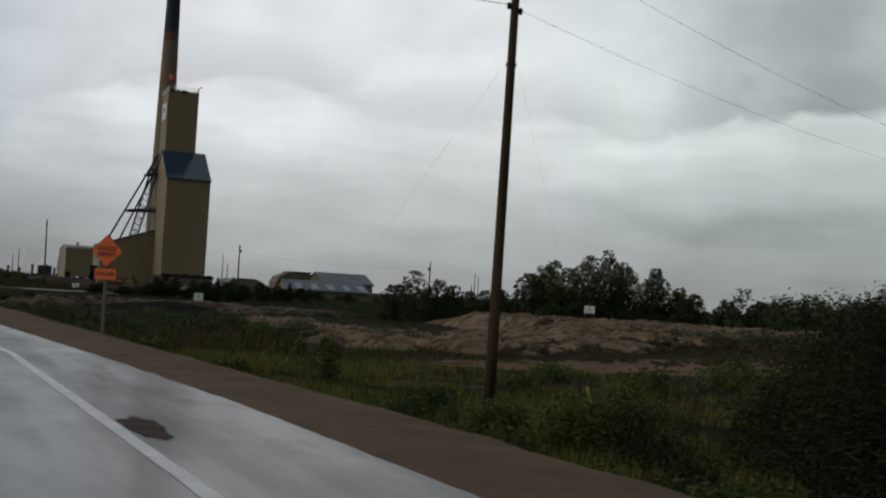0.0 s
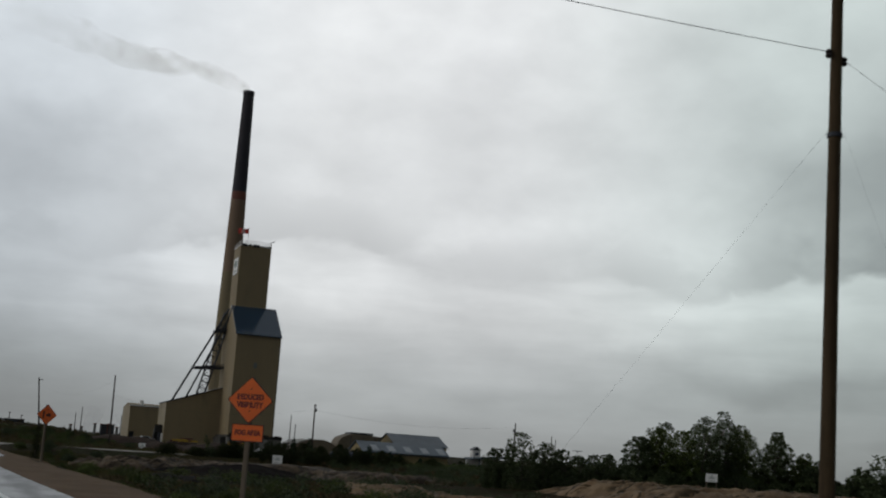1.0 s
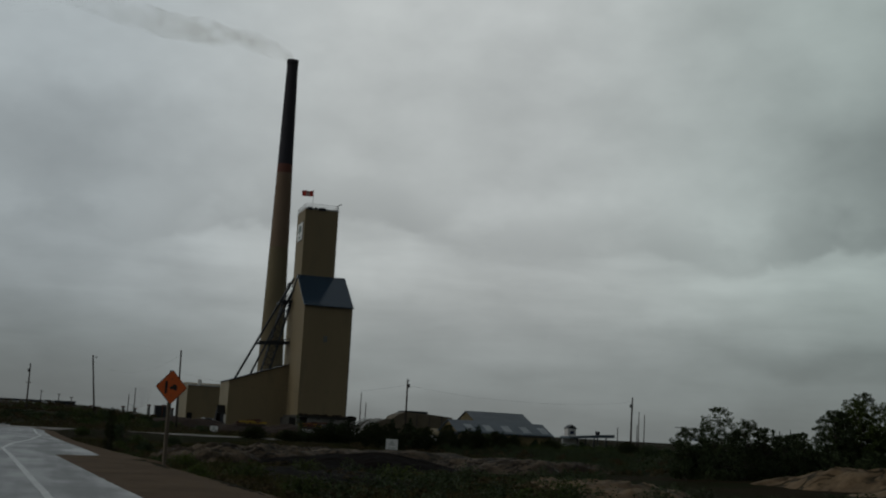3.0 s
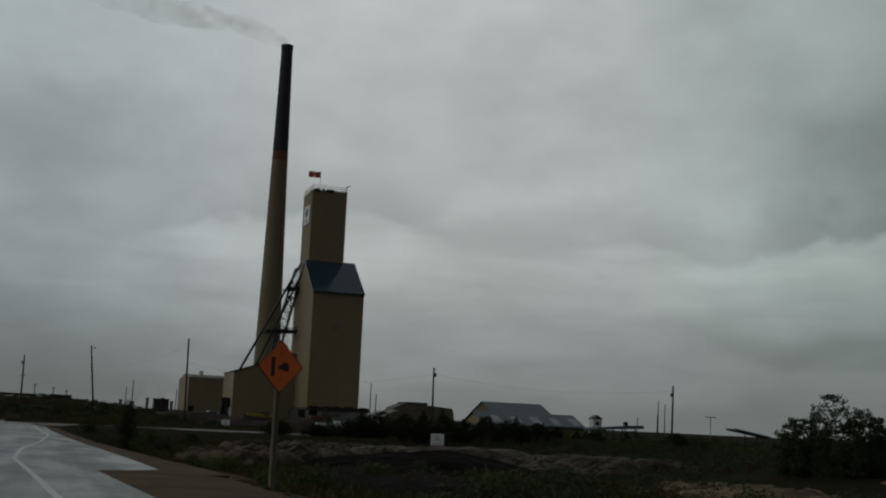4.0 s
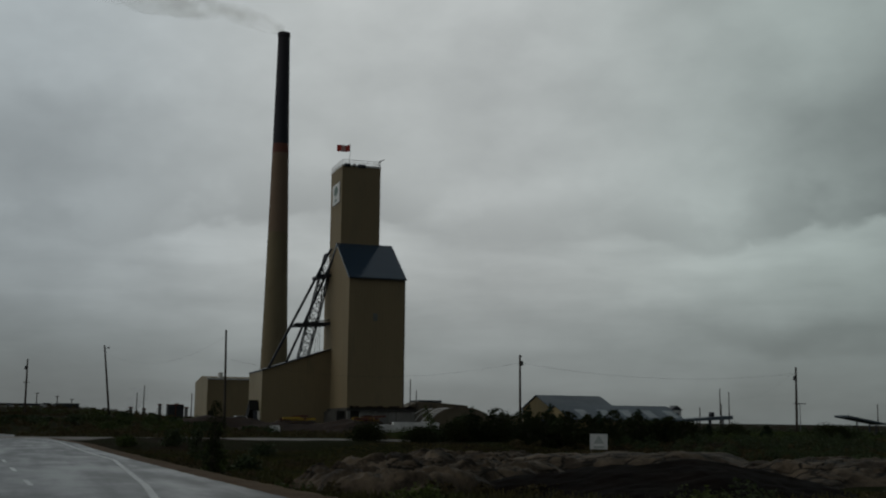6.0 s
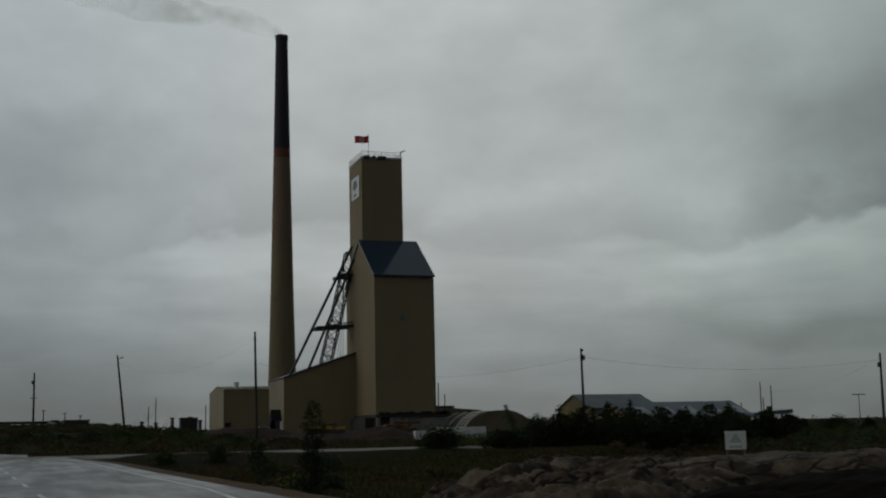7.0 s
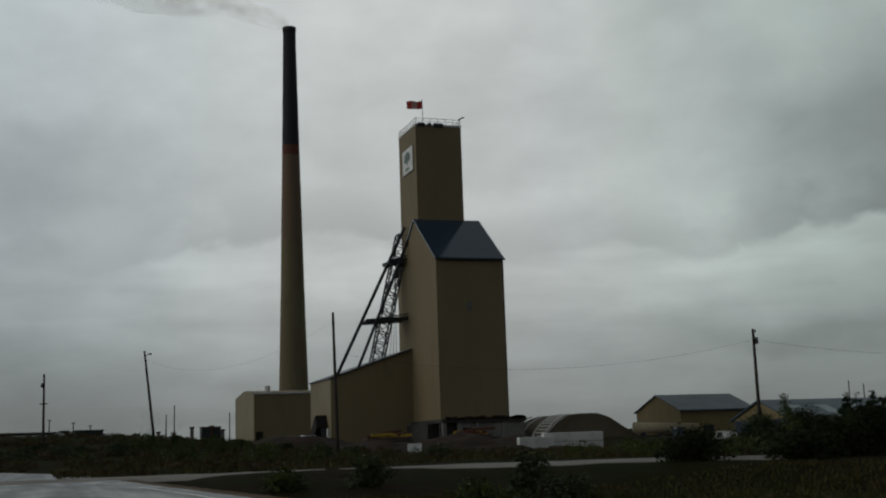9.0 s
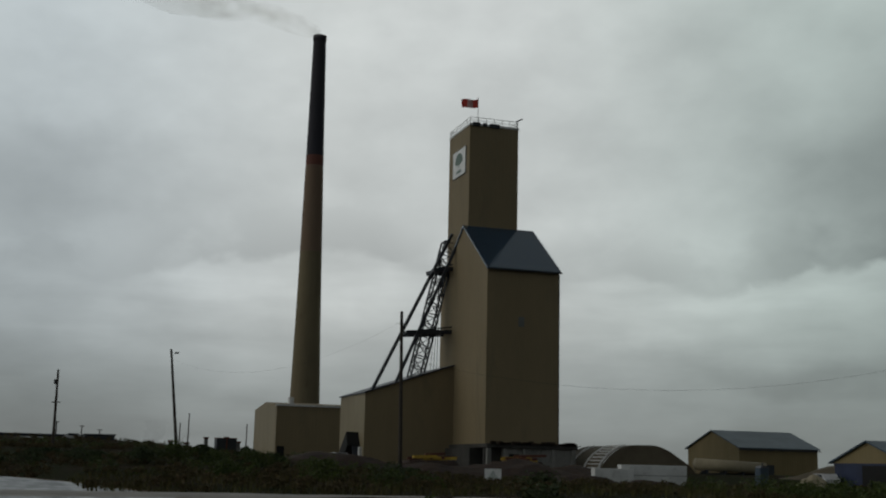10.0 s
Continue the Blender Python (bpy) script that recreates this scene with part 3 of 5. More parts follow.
def rock(loc, rx, ry, top, rz, seed, blocky=0.5, size=2.6, wet=False, n=112):
    """A hump of bedrock: a mound broken into rounded blocks with deep joints, or one smooth whaleback."""
    verts = []
    cx, cy = loc
    c, s = math.cos(radians(rz)), math.sin(radians(rz))
    base = min(land(cx, cy), top - 0.3)
    noise3 = noise.noise
    for j in range(n + 1):
        for i in range(n + 1):
            u, v = 2 * i / n - 1, 2 * j / n - 1
            x, y = u * rx, v * ry
            wx, wy = cx + c * x - s * y, cy + s * x + c * y
            ground_z = land(wx, wy)
            r = math.hypot(u, v) * (1 + 0.4 * noise3((u * 1.9, v * 1.9, seed)))
            body = smooth01(1.0, 0.5, r)
            if body <= 0.0:
                verts.append((wx - cx, wy - cy, ground_z - 0.45))
                continue
            lumps = noise3((wx * 0.12, wy * 0.12, seed)) * 0.7 + noise3((wx * 0.3, wy * 0.3, seed + 3)) * 0.3
            bend = 0.5 * noise3((wx * 0.3, wy * 0.3, 2.0))
            wob = Vector(((wx * 0.8 + wy * 0.35) / size + bend, (wy * 1.0 - wx * 0.3) / size + bend, seed * 3.0))
            dist, cells = noise.voronoi(wob)
            gap = min((dist[1] - dist[0]) / 0.3, 1.0)
            rounded = 1.0 - (1.0 - gap) ** 2
            lift = noise3(cells[0] * 3.7)
            lean = (wob - cells[0]).dot(Vector((noise3(cells[0] * 5.1), -0.5, 0)))
            z = base + (top - base) * (0.92 + 0.4 * lumps)
            z += blocky * (0.7 * lift + 0.6 * (rounded - 0.8) + 1.1 * lean)
            small, _ = noise.voronoi(wob * 2.7)
            z += 0.28 * blocky * min((small[1] - small[0]) / 0.25, 1.0) - 0.2 * blocky
            z += (0.07 + 0.22 * blocky) * noise.fractal((wx * 0.9, wy * 0.9, seed), 0.7, 2.2, 5)
            verts.append((wx - cx, wy - cy, (ground_z - 0.45) * (1 - body) + body * z))
    m = n + 1
    faces = [(j * m + i, j * m + i + 1, (j + 1) * m + i + 1, (j + 1) * m + i) for j in range(n) for i in range(n)]
    # wet only picks the darker bedrock colour
    ob = new("rock_outcrop", raw_mesh("rock_outcrop", verts, faces, ROCK_DARKER if wet else ROCK))
    ob.location = (cx, cy, 0)
    ob.data.shade_smooth()
    label = "smooth brownish whaleback of bare bedrock" if blocky < 0.3 else "brown bedrock outcrop broken into rounded blocks"
    return tagged(ob, label, "rock", "bedrock outcrops")


# the outcrop behind the black bank: blocks at one end, a smooth whaleback at the other
for spot in (((17.5, 171.0), 9, 9, -0.5, 15, 1, 0.6, 2.6, True), ((24.0, 181.0), 9, 7, -0.25, -12, 2, 0.55, 3.0, True), ((34.5, 178.5), 13, 9, 0.0, 12, 5, 0.12, 6.0, True), ((11.5, 163.0), 6, 8, -0.75, 8, 3, 0.5, 1.9, True),
             ((41.0, 167.0), 9, 8, -0.25, 20, 4, 0.25, 3.4, True), ((50.0, 172.0), 9, 7, -0.5, 0, 21, 0.35, 2.6, True),
             ((27.0, 80.0), 5, 7, -1.05, -20, 6, 0.4, 2.2), ((35.0, 79.0), 8, 7, -0.95, -25, 16, 0.4, 2.4), ((34.0, 98.0), 8, 13, -1.0, -20, 11, 0.35, 3.0), ((33.5, 126.0), 7, 13, -0.95, -15, 20, 0.3, 3.0),
             ((44.0, 88.0), 13, 14, -0.65, -30, 14, 0.5, 3.2), ((58.0, 100.0), 15, 13, -0.3, -30, 15, 0.6, 3.6), ((66.0, 116.0), 18, 15, 0.1, -30, 17, 0.7, 4.2), ((74.0, 134.0), 22, 17, 0.6, -35, 7, 0.7, 4.6),
             ((94.0, 140.0), 16, 13, 0.5, 0, 9, 0.6, 4.0), ((108.0, 128.0), 18, 14, 0.4, 20, 12, 0.6, 4.4), ((84.0, 112.0), 15, 11, -0.1, -20, 13, 0.5, 3.4)):
    rock(*spot)

# ---- the headframe and the works behind it ----


def build_headframe():
    o = thing("headframe_tower", (57.65, 359.3, 5.6), "tall beige steel-clad mine headframe with a blue gable roof", "mine headframe")
    bm = bmesh.new()
    prism(bm, ((0, 0), (24, 0), (24, 28.5), (12, 37.2), (0, 28.5)), 0.0, 12.7)
    part("lower_wall", bm, CLADDING, o)
    # roof sheets, a little proud of the walls
    bm = bmesh.new()
    prism(bm, ((-0.4, 28.25), (12.0, 37.32), (12.0, 37.62), (-0.55, 28.42)), -0.3, 12.9)
    part("roof", bm, BLUE_ROOF, o, "blue steel roof")
    bm = bmesh.new()
    prism(bm, ((24.4, 28.25), (12.02, 37.32), (12.02, 37.62), (24.55, 28.42)), -0.3, 12.9)
    part("rear_roof", bm, BLUE_ROOF, o, "blue steel roof")
    part("gutter", boxed(-0.35, 12.95, -0.76, -0.52, 28.1, 28.32, bevel=0.03), TRIM_DARK, o, "dark roof gutter")
    part("corner_trim", boxed(12.62, 12.78, -0.08, 0.1, 0, 28.1), TRIM_DARK, o, "dark corner flashing")
    part("upper_wall", boxed(0.7, 9.85, 11.9, 23.05, 0.0, 55.75), CLADDING, o)
    part("parapet", boxed(0.6, 9.95, 11.8, 23.15, 55.75, 56.15, bevel=0.03), TRIM_WHITE, o, "white roof edge trim")
    for x0, x1, z0 in ((1.1, 2.5, 55.6), (3.1, 3.8, 55.75), (4.3, 6.2, 55.55)):
        part("roof_scupper", boxed(x0, x1, 11.55, 11.79, z0, 56.3, bevel=0.03), TRIM_DARK, o, "dark box hung on the roof edge")
    for a, b in (((0.8, 12), (9.75, 12)), ((0.8, 12), (0.8, 23)), ((9.75, 12), (9.75, 23)), ((0.8, 23), (9.75, 23))):
        bm = bmesh.new()
        for z in (56.7, 57.25):
            tube(bm, (*a, z), (*b, z), 0.06, seg=5)
        for i in range(7):
            x, y = (a[q] + (b[q] - a[q]) * i / 6 for q in (0, 1))
            tube(bm, (x, y, 56.1), (x, y, 57.3), 0.055, seg=5)
        part("railing", bm, TRIM_WHITE, o, "white roof railing")
    part("wind_vane", beam(tubed((9.65, 12.1, 56.1), (9.65, 12.1, 57.5), 0.05), (9.5, 12.1, 57.35), (10.7, 12.1, 57.95), 0.14, 0.22), TRIM_DARK, o, "dark antenna arm")
    part("roof_hatch", boxed(3.2, 6.2, 15, 19, 56.1, 56.8, bevel=0.1), TRIM_DARK, o)
    sign = part("logo_panel", boxed(0.48, 0.66, 13.65, 20.3, 47.5, 52.35, bevel=0.05), SIGN_WHITE, o, "white square panel with a grey-green leaf shape")
    part("logo_frame", prism(bmesh.new(), ((13.55, 47.4), (20.4, 47.4), (20.4, 52.45), (13.55, 52.45)), 0.6, 0.67), TRIM_DARK, sign)
    bm = bmesh.new()
    for k in range(7):
        a = math.pi * k / 6
        cy, cz = 17.0 + 1.5 * math.cos(a), 50.2 + 1.15 * math.sin(a)
        box(bm, 0.45, 0.475, cy - 0.42, cy + 0.42, cz - 0.36, cz + 0.36)
    box(bm, 0.45, 0.475, 16.0, 18.0, 49.6, 51.0)
    box(bm, 0.45, 0.475, 16.85, 17.15, 49.1, 49.8)
    part("emblem", bm, SIGN_GREEN, sign, "grey-green plain leaf-like shape")
    part("emblem_bar", boxed(0.45, 0.475, 15.8, 18.2, 48.1, 48.6), SIGN_GREEN, sign, "grey-green plain bar")
    part("wall_vent", boxed(5.5, 6.5, -0.12, 0.0, 19.0, 20.6, bevel=0.03), CONCRETE, o, "dark wall vent")
    return o


def build_base():
    o = thing("foundation_block", (52.8, 356.8, 0.6), "weathered grey concrete collar block under the headframe", "concrete block")
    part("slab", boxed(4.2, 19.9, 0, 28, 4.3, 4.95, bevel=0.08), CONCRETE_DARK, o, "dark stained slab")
    part("front_wall", boxed(7.6, 19.7, 0.5, 1.2, 0, 4.3), CONCRETE, o)
    # recess and inner walls take the darker concrete in place of their shade
    part("recess_wall", boxed(4.4, 7.6, 1.6, 2.2, 0, 4.3), CONCRETE_DARK, o, "recessed concrete with its shade in the colour")
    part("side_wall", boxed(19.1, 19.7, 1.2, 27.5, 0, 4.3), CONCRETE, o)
    part("inner_wall", boxed(3.5, 19.0, 6, 27, 0, 4.3), CONCRETE_DARK, o, "recessed concrete with its shade in the colour")
    for x in (4.4, 7.2, 10.5, 15.4, 18.9):
        part("pier", boxed(x, x + 0.7, 0.15, 1.0, 0, 4.35, bevel=0.05), CONCRETE, o)
    # no holes are cut: black panels stand for the shade in the doorways
    for x0, x1, z0, z1 in ((8.2, 9.9, 0.4, 3.4), (13.6, 15.2, 0.4, 1.7)):
        part("doorway", boxed(x0, x1, 0.42, 0.52, z0, z1), BLACKNESS, o, "doorway shown as a black shade panel")
    bm = bmesh.new()
    rnd = random.Random(4)
    for k in range(40):
        x = rnd.uniform(4.2, 19.2)
        box(bm, x, x + rnd.uniform(0.4, 1.4), -0.15, 0.3, 4.85, 5.0 + rnd.uniform(0.05, 0.45))
    part("rubble_edge", bm, SLAG, o, "dark dirt and scraps along the ledge")


def build_legs():
    o = thing("headframe_backleg", (42.0, 380.0, 14.0), "dark steel back legs and ladder truss leaning on the headframe", "headframe legs")

    def local(p):
        return Vector(p) - Vector((42.0, 380.0, 14.0))

    ends = (((57.9, 378.6, 42.9), (43.6, 377.0, 14.5)), ((58.1, 375.6, 41.0), (47.4, 376.2, 15.6)))
    for a, b in ends:
        part("back_leg", beam(bmesh.new(), local(a), local(b), 0.5, 0.5), STEEL_DARK, o)
    # ladder truss
    lo, hi = Vector((51.9, 379.5, 16.9)), Vector((58.0, 380.5, 41.5))
    d = (hi - lo).normalized()
    sx, sy = Vector((1, 0, -d.x / d.z)).normalized(), Vector((0, 1, -d.y / d.z)).normalized()
    bm = bmesh.new()
    cor = [sx * a * 1.1 + sy * b * 1.1 for a, b in ((-1, -1), (1, -1), (1, 1), (-1, 1))]
    for c in cor:
        beam(bm, local(lo + c), local(hi + c), 0.24, 0.24)
    n = 13
    for k in range(n + 1):
        p, q = lo.lerp(hi, k / n), lo.lerp(hi, (k + 1) / n)
        for i in range(4):
            beam(bm, local(p + cor[i]), local(p + cor[(i + 1) % 4]), 0.16, 0.16)
            if k < n:
                a, b = (cor[i], cor[(i + 1) % 4]) if k % 2 else (cor[(i + 1) % 4], cor[i])
                beam(bm, local(p + a), local(q + b), 0.13, 0.13)
    part("ladder_truss", bm, STEEL_DARK, o, "dark lattice ladder truss")
    for z, x0, x1 in ((35.9, 54.2, 58.6), (24.6, 49.4, 58.6)):
        bars = [((x0, y, z), (x1, y, z + 0.6), 0.35, 0.75) for y in (377.0, 381.5)]
        bars += [((x0 + (x1 - x0) * k / 4, 377.0, z + 0.15 * k), (x0 + (x1 - x0) * k / 4, 381.5, z + 0.15 * k), 0.2, 0.4) for k in range(5)]
        bars += [((x0, 377, z), (x0 + 4, 381.5, z + 0.5), 0.25, 0.25), ((x0, 377, z + 0.1), (58.3, 377, z + 1.5), 0.25, 0.25)]
        for a, b, wide, high in bars:
            part("platform_beam", beam(bmesh.new(), local(a), local(b), wide, high), STEEL_DARK, o)
    for k in range(3):
        part("cable", tubed(local((56.5, 380 + k * 0.4, 38)), local((54.5 + k * 0.6, 379, 18.2)), 0.05, seg=4), WIRE, o)


def build_conveyor():
    o = thing("conveyor_shed", (42.0, 375.2, 1.4), "beige steel-clad sloping conveyor shed joined to the headframe", "mine shed")
    bm = bmesh.new()
    pr = ((0, 0), (15.95, 0), (15.95, 17.7), (0, 12.4))
    prism(bm, pr, 0.0, 17.4, axis="y")
    part("wall", bm, CLADDING, o)
    bm = bmesh.new()
    prism(bm, ((-0.3, 12.32), (15.97, 17.74), (15.97, 17.98), (-0.3, 12.56)), -0.35, 17.75, axis="y")
    part("roof", bm, TRIM_DARK, o, "dark roof sheet")
    part("end_panel", boxed(-0.06, 0.0, 0.0, 17.3, 0.0, 12.3), CLADDING_PALE, o, "paler beige end wall")
    ch = part("chute", beam(bmesh.new(), (-0.9, 9.4, 1.0), (-1.1, 3.2, 4.8), 2.2, 2.6), BLACKNESS, o, "dark loading chute")
    part("chute_hood", beam(bmesh.new(), (-0.7, 3.4, 4.6), (-0.7, 1.4, 1.0), 1.4, 0.3), STEEL_DARK, ch)
    part("door_post", boxed(-0.5, -0.06, 1.2, 2.0, 0.0, 3.4), CONCRETE_WHITE, o, "pale door post")


def build_annex():
    o = thing("hoist_house", (36.6, 425.8, 3.2), "plain beige steel-clad hoist house with a low roof", "mine shed")
    bm = bmesh.new()
    prism(bm, ((0, 0), (26.5, 0), (26.5, 10.4), (13, 11.6), (0, 10.4)), 0.0, 34.0)
    part("wall", bm, CLADDING, o)
    part("end_panel", prism(bmesh.new(), ((0.05, 0), (26.45, 0), (26.45, 10.35), (13, 11.5), (0.05, 10.35)), -0.06, 0.0), CLADDING_PALE, o, "paler beige end wall")
    part("roof_edge", boxed(-0.3, 34.2, -0.3, 0.0, 10.3, 10.65), TRIM_WHITE, o, "pale roof edge")
    part("roof_vent", tubed((4.0, 6, 10.6), (4.0, 6, 12.4), 0.65, seg=12), TRIM_WHITE, o, "pale roof vent")
    # black panel in place of the shaded doorway
    part("door", boxed(0.3, 1.8, -0.1, -0.02, 0.0, 2.1), BLACKNESS, o, "doorway shown as a black shade panel")
    return o


def build_stack():
    o = thing("smokestack", (135.0, 865.0, 6.0), "very tall tapering brown smokestack with a black upper part", "smokestack")

    def rad(z):
        return along(((0, 9.9), (30, 8.55), (80, 7.2), (176, 5.15), (251, 3.75)), z)

    def ring(z0, z1, extra=0.0, n=8):
        return lathe(bmesh.new(), [(rad(z0 + (z1 - z0) * k / n) + extra, z0 + (z1 - z0) * k / n) for k in range(n + 1)], caps=False)

    part("shaft", ring(0, 118), CONCRETE_STACK, o, "stained tan concrete shaft", True)
    part("rusty_shaft", ring(118, 170), STACK_RUST, o, "brown rust-stained shaft", True)
    part("red_band", ring(170, 176), STACK_RED, o, "faded red band", True)
    part("black_shaft", ring(176, 249), STACK_BLACK, o, "soot-black shaft", True)
    part("rim", lathe(bmesh.new(), [(3.95, 247.5), (4.1, 248.3), (4.1, 250.6), (3.3, 250.9), (3.2, 249.2)]), STACK_BLACK, o, "black rim", True)
    return o


def plume(name, loc, drift, rise, r0, r1, material, label, seed=0.0):
    """A closed, flattened tube of smoke that widens and rises as it drifts off."""
    me = bpy.data.meshes.new(name)
    n, seg = 60, 24
    verts, faces, uvs = [], [], []
    for k in range(n + 1):
        s = k / n
        cx = drift * s
        cz = rise * s ** 0.85 + 0.06 * rise * math.sin(s * 13 + seed)
        rz_ = (r0 + (r1 - r0) * s ** 0.6) * (1 + 0.28 * noise.noise((s * 14, seed, 2.0)))
        for i in range(seg):
            a = i / seg * math.tau
            wob = 1 + 0.4 * noise.noise((s * 9, math.cos(a) * 1.2, math.sin(a) * 1.2 + seed)) + 0.25 * noise.noise((s * 22, math.cos(a) * 2, math.sin(a) * 2 + seed))
            verts.append((cx + (0 if abs(drift) > rise else rz_ * math.sin(a) * wob), 0.1 * abs(drift) * s + 1.2 * rz_ * math.cos(a) * wob, cz + (rz_ * math.sin(a) * wob if abs(drift) > rise else 0)))
    for k in range(n):
        for i in range(seg):
            j = (i + 1) % seg
            faces.append((k * seg + i, k * seg + j, (k + 1) * seg + j, (k + 1) * seg + i))
            for kk, ii in ((k, i), (k, i + 1), (k + 1, i + 1), (k + 1, i)):
                uvs.append((kk / n, abs(math.cos(ii / seg * math.tau))))
    me.from_pydata(verts, [], faces)
    layer = me.uv_layers.new(name="flow")
    for d, uv in zip(layer.data, uvs):
        d.uv = uv
    me.materials.append(material)
    me.shade_smooth()
    ob = new(name, me)
    ob.location = loc
    ob.visible_shadow = False
    tagged(ob, label, "smoke", kind="stuff")


def build_smoke():
    plume("smoke_plume", (135.5, 865.0, 258.0), -230, 38, 3.2, 15, SMOKE, "thin yellowish smoke drifting from the smokestack")
    white = smoke_surface("white_steam", (0.95, 0.96, 0.97, 1), 0.4, 0.12)
    plume("steam_plume", (50.0, 900.0, 2.0), 9, 26, 2.5, 8, white, "small white steam cloud rising over far-off works", 4.0)
    plume("steam_plume", (68.0, 900.0, 2.0), 6, 20, 1.6, 5, white, "small white steam cloud rising over far-off works", 9.0)


def build_flag():
    o = thing("flagpole", (60.65, 373.6, 61.75), "thin flagpole with a red and white flag on the headframe roof", "flag")
    part("pole", tubed((0, 0, 0), (0, 0, 5.4), 0.07, 0.05, 6), TRIM_WHITE, o, "pale pole")
    n, m = 12, 5
    for name, a, b, mat_ in (("fly_stripe", 0.68, 1.0, FLAG_RED), ("middle_stripe", 0.34, 0.68, FLAG_WHITE), ("hoist_stripe", 0.0, 0.34, FLAG_RED)):
        bm = bmesh.new()
        g = []
        for side in (0.0, 0.03):
            for i in range(n + 1):
                f = a + (b - a) * i / n
                g.append([bm.verts.new((-3.1 * f, side + 0.28 * math.sin(f * 8 + j * 0.25) * f, 5.25 - 0.35 * f - 0.12 * math.sin(f * 5) - 1.55 * j / m)) for j in range(m + 1)])
        for s in (0, n + 1):
            for i in range(n):
                for j in range(m):
                    bm.faces.new((g[s + i][j], g[s + i + 1][j], g[s + i + 1][j + 1], g[s + i][j + 1]))
        part(name, bm, mat_, o, "red flag cloth" if mat_ is FLAG_RED else "white flag cloth")
    part("truck", tubed((0, 0, 5.4), (0, 0, 5.55), 0.12, 0.05, 8), TRIM_WHITE, o)


tower = build_headframe()
build_base()
build_legs()
build_conveyor()
build_annex()
stack = build_stack()
build_smoke()
build_flag()


def gable_shed(name, loc, length, depth, eave, ridge, label, wall=SHED_WALL, roof=BLUE_SHED_ROOF, open_end=False, lights=0):
    """Ridge along x."""
    o = thing(name, loc, label, "shed")
    mid = depth / 2
    part("wall", prism(bmesh.new(), ((0, 0), (depth, 0), (depth, eave), (mid, ridge), (0, eave)), 0.0, length), wall, o)
    for nm, y0, y1 in (("roof", -0.5, mid), ("rear_roof", depth + 0.5, mid)):
        s = (ridge - eave) / mid
        zl = eave - 0.5 * s
        bm = prism(bmesh.new(), ((y0, zl + 0.02), (y1 + (0.01 if y0 > 1 else 0), ridge + 0.04), (y1 + (0.01 if y0 > 1 else 0), ridge + 0.2), (y0, zl + 0.18)), -0.4, length + 0.4)
        part(nm, bm, roof, o, "blue-grey metal roof")
    s = (ridge - eave) / mid
    for k in range(lights):
        x = length * (k + 0.55) / lights
        bm = bmesh.new()
        prism(bm, ((0.3, eave + 0.3 * s + 0.2), (mid * 0.62, eave + 0.62 * mid * s + 0.2), (mid * 0.62, eave + 0.62 * mid * s + 0.24), (0.3, eave + 0.3 * s + 0.24)), x, x + length / lights * 0.42)
        part("skylight", bm, SKYLIGHT, o, "milky roof light sheet")
    part("gutter", boxed(-0.4, length + 0.4, -0.65, -0.5, eave - 0.45, eave - 0.3), TRIM_DARK, o)
    if open_end:
        part("blue_end_wall", boxed(-0.08, -0.01, 0.2, depth - 0.2, 0, eave - 0.1), BLUE_WALL, o, "blue painted end wall")
        # the shed's dark inside is a black panel on the end wall
        part("doorway", boxed(-0.14, -0.09, depth * 0.08, depth * 0.58, 0, eave - 0.35), BLACKNESS, o, "open doorway shown as a black shade panel")
    else:
        part("door", boxed(length * 0.3, length * 0.3 + 2.2, -0.08, -0.01, 0, 2.4), TRIM_DARK, o, "dark door")
    return o


gable_shed("store_shed", (109.5, 368.1, 1.0), 16.4, 18.2, 5.4, 8.5, "large tan shed with a blue metal gable roof", lights=0)
gable_shed("long_shed", (75.2, 281.3, 0.4), 20.0, 12.2, 2.75, 4.9, "low tan shed with a weathered blue roof and an open end", wall=SHED_WALL, open_end=True, lights=5)


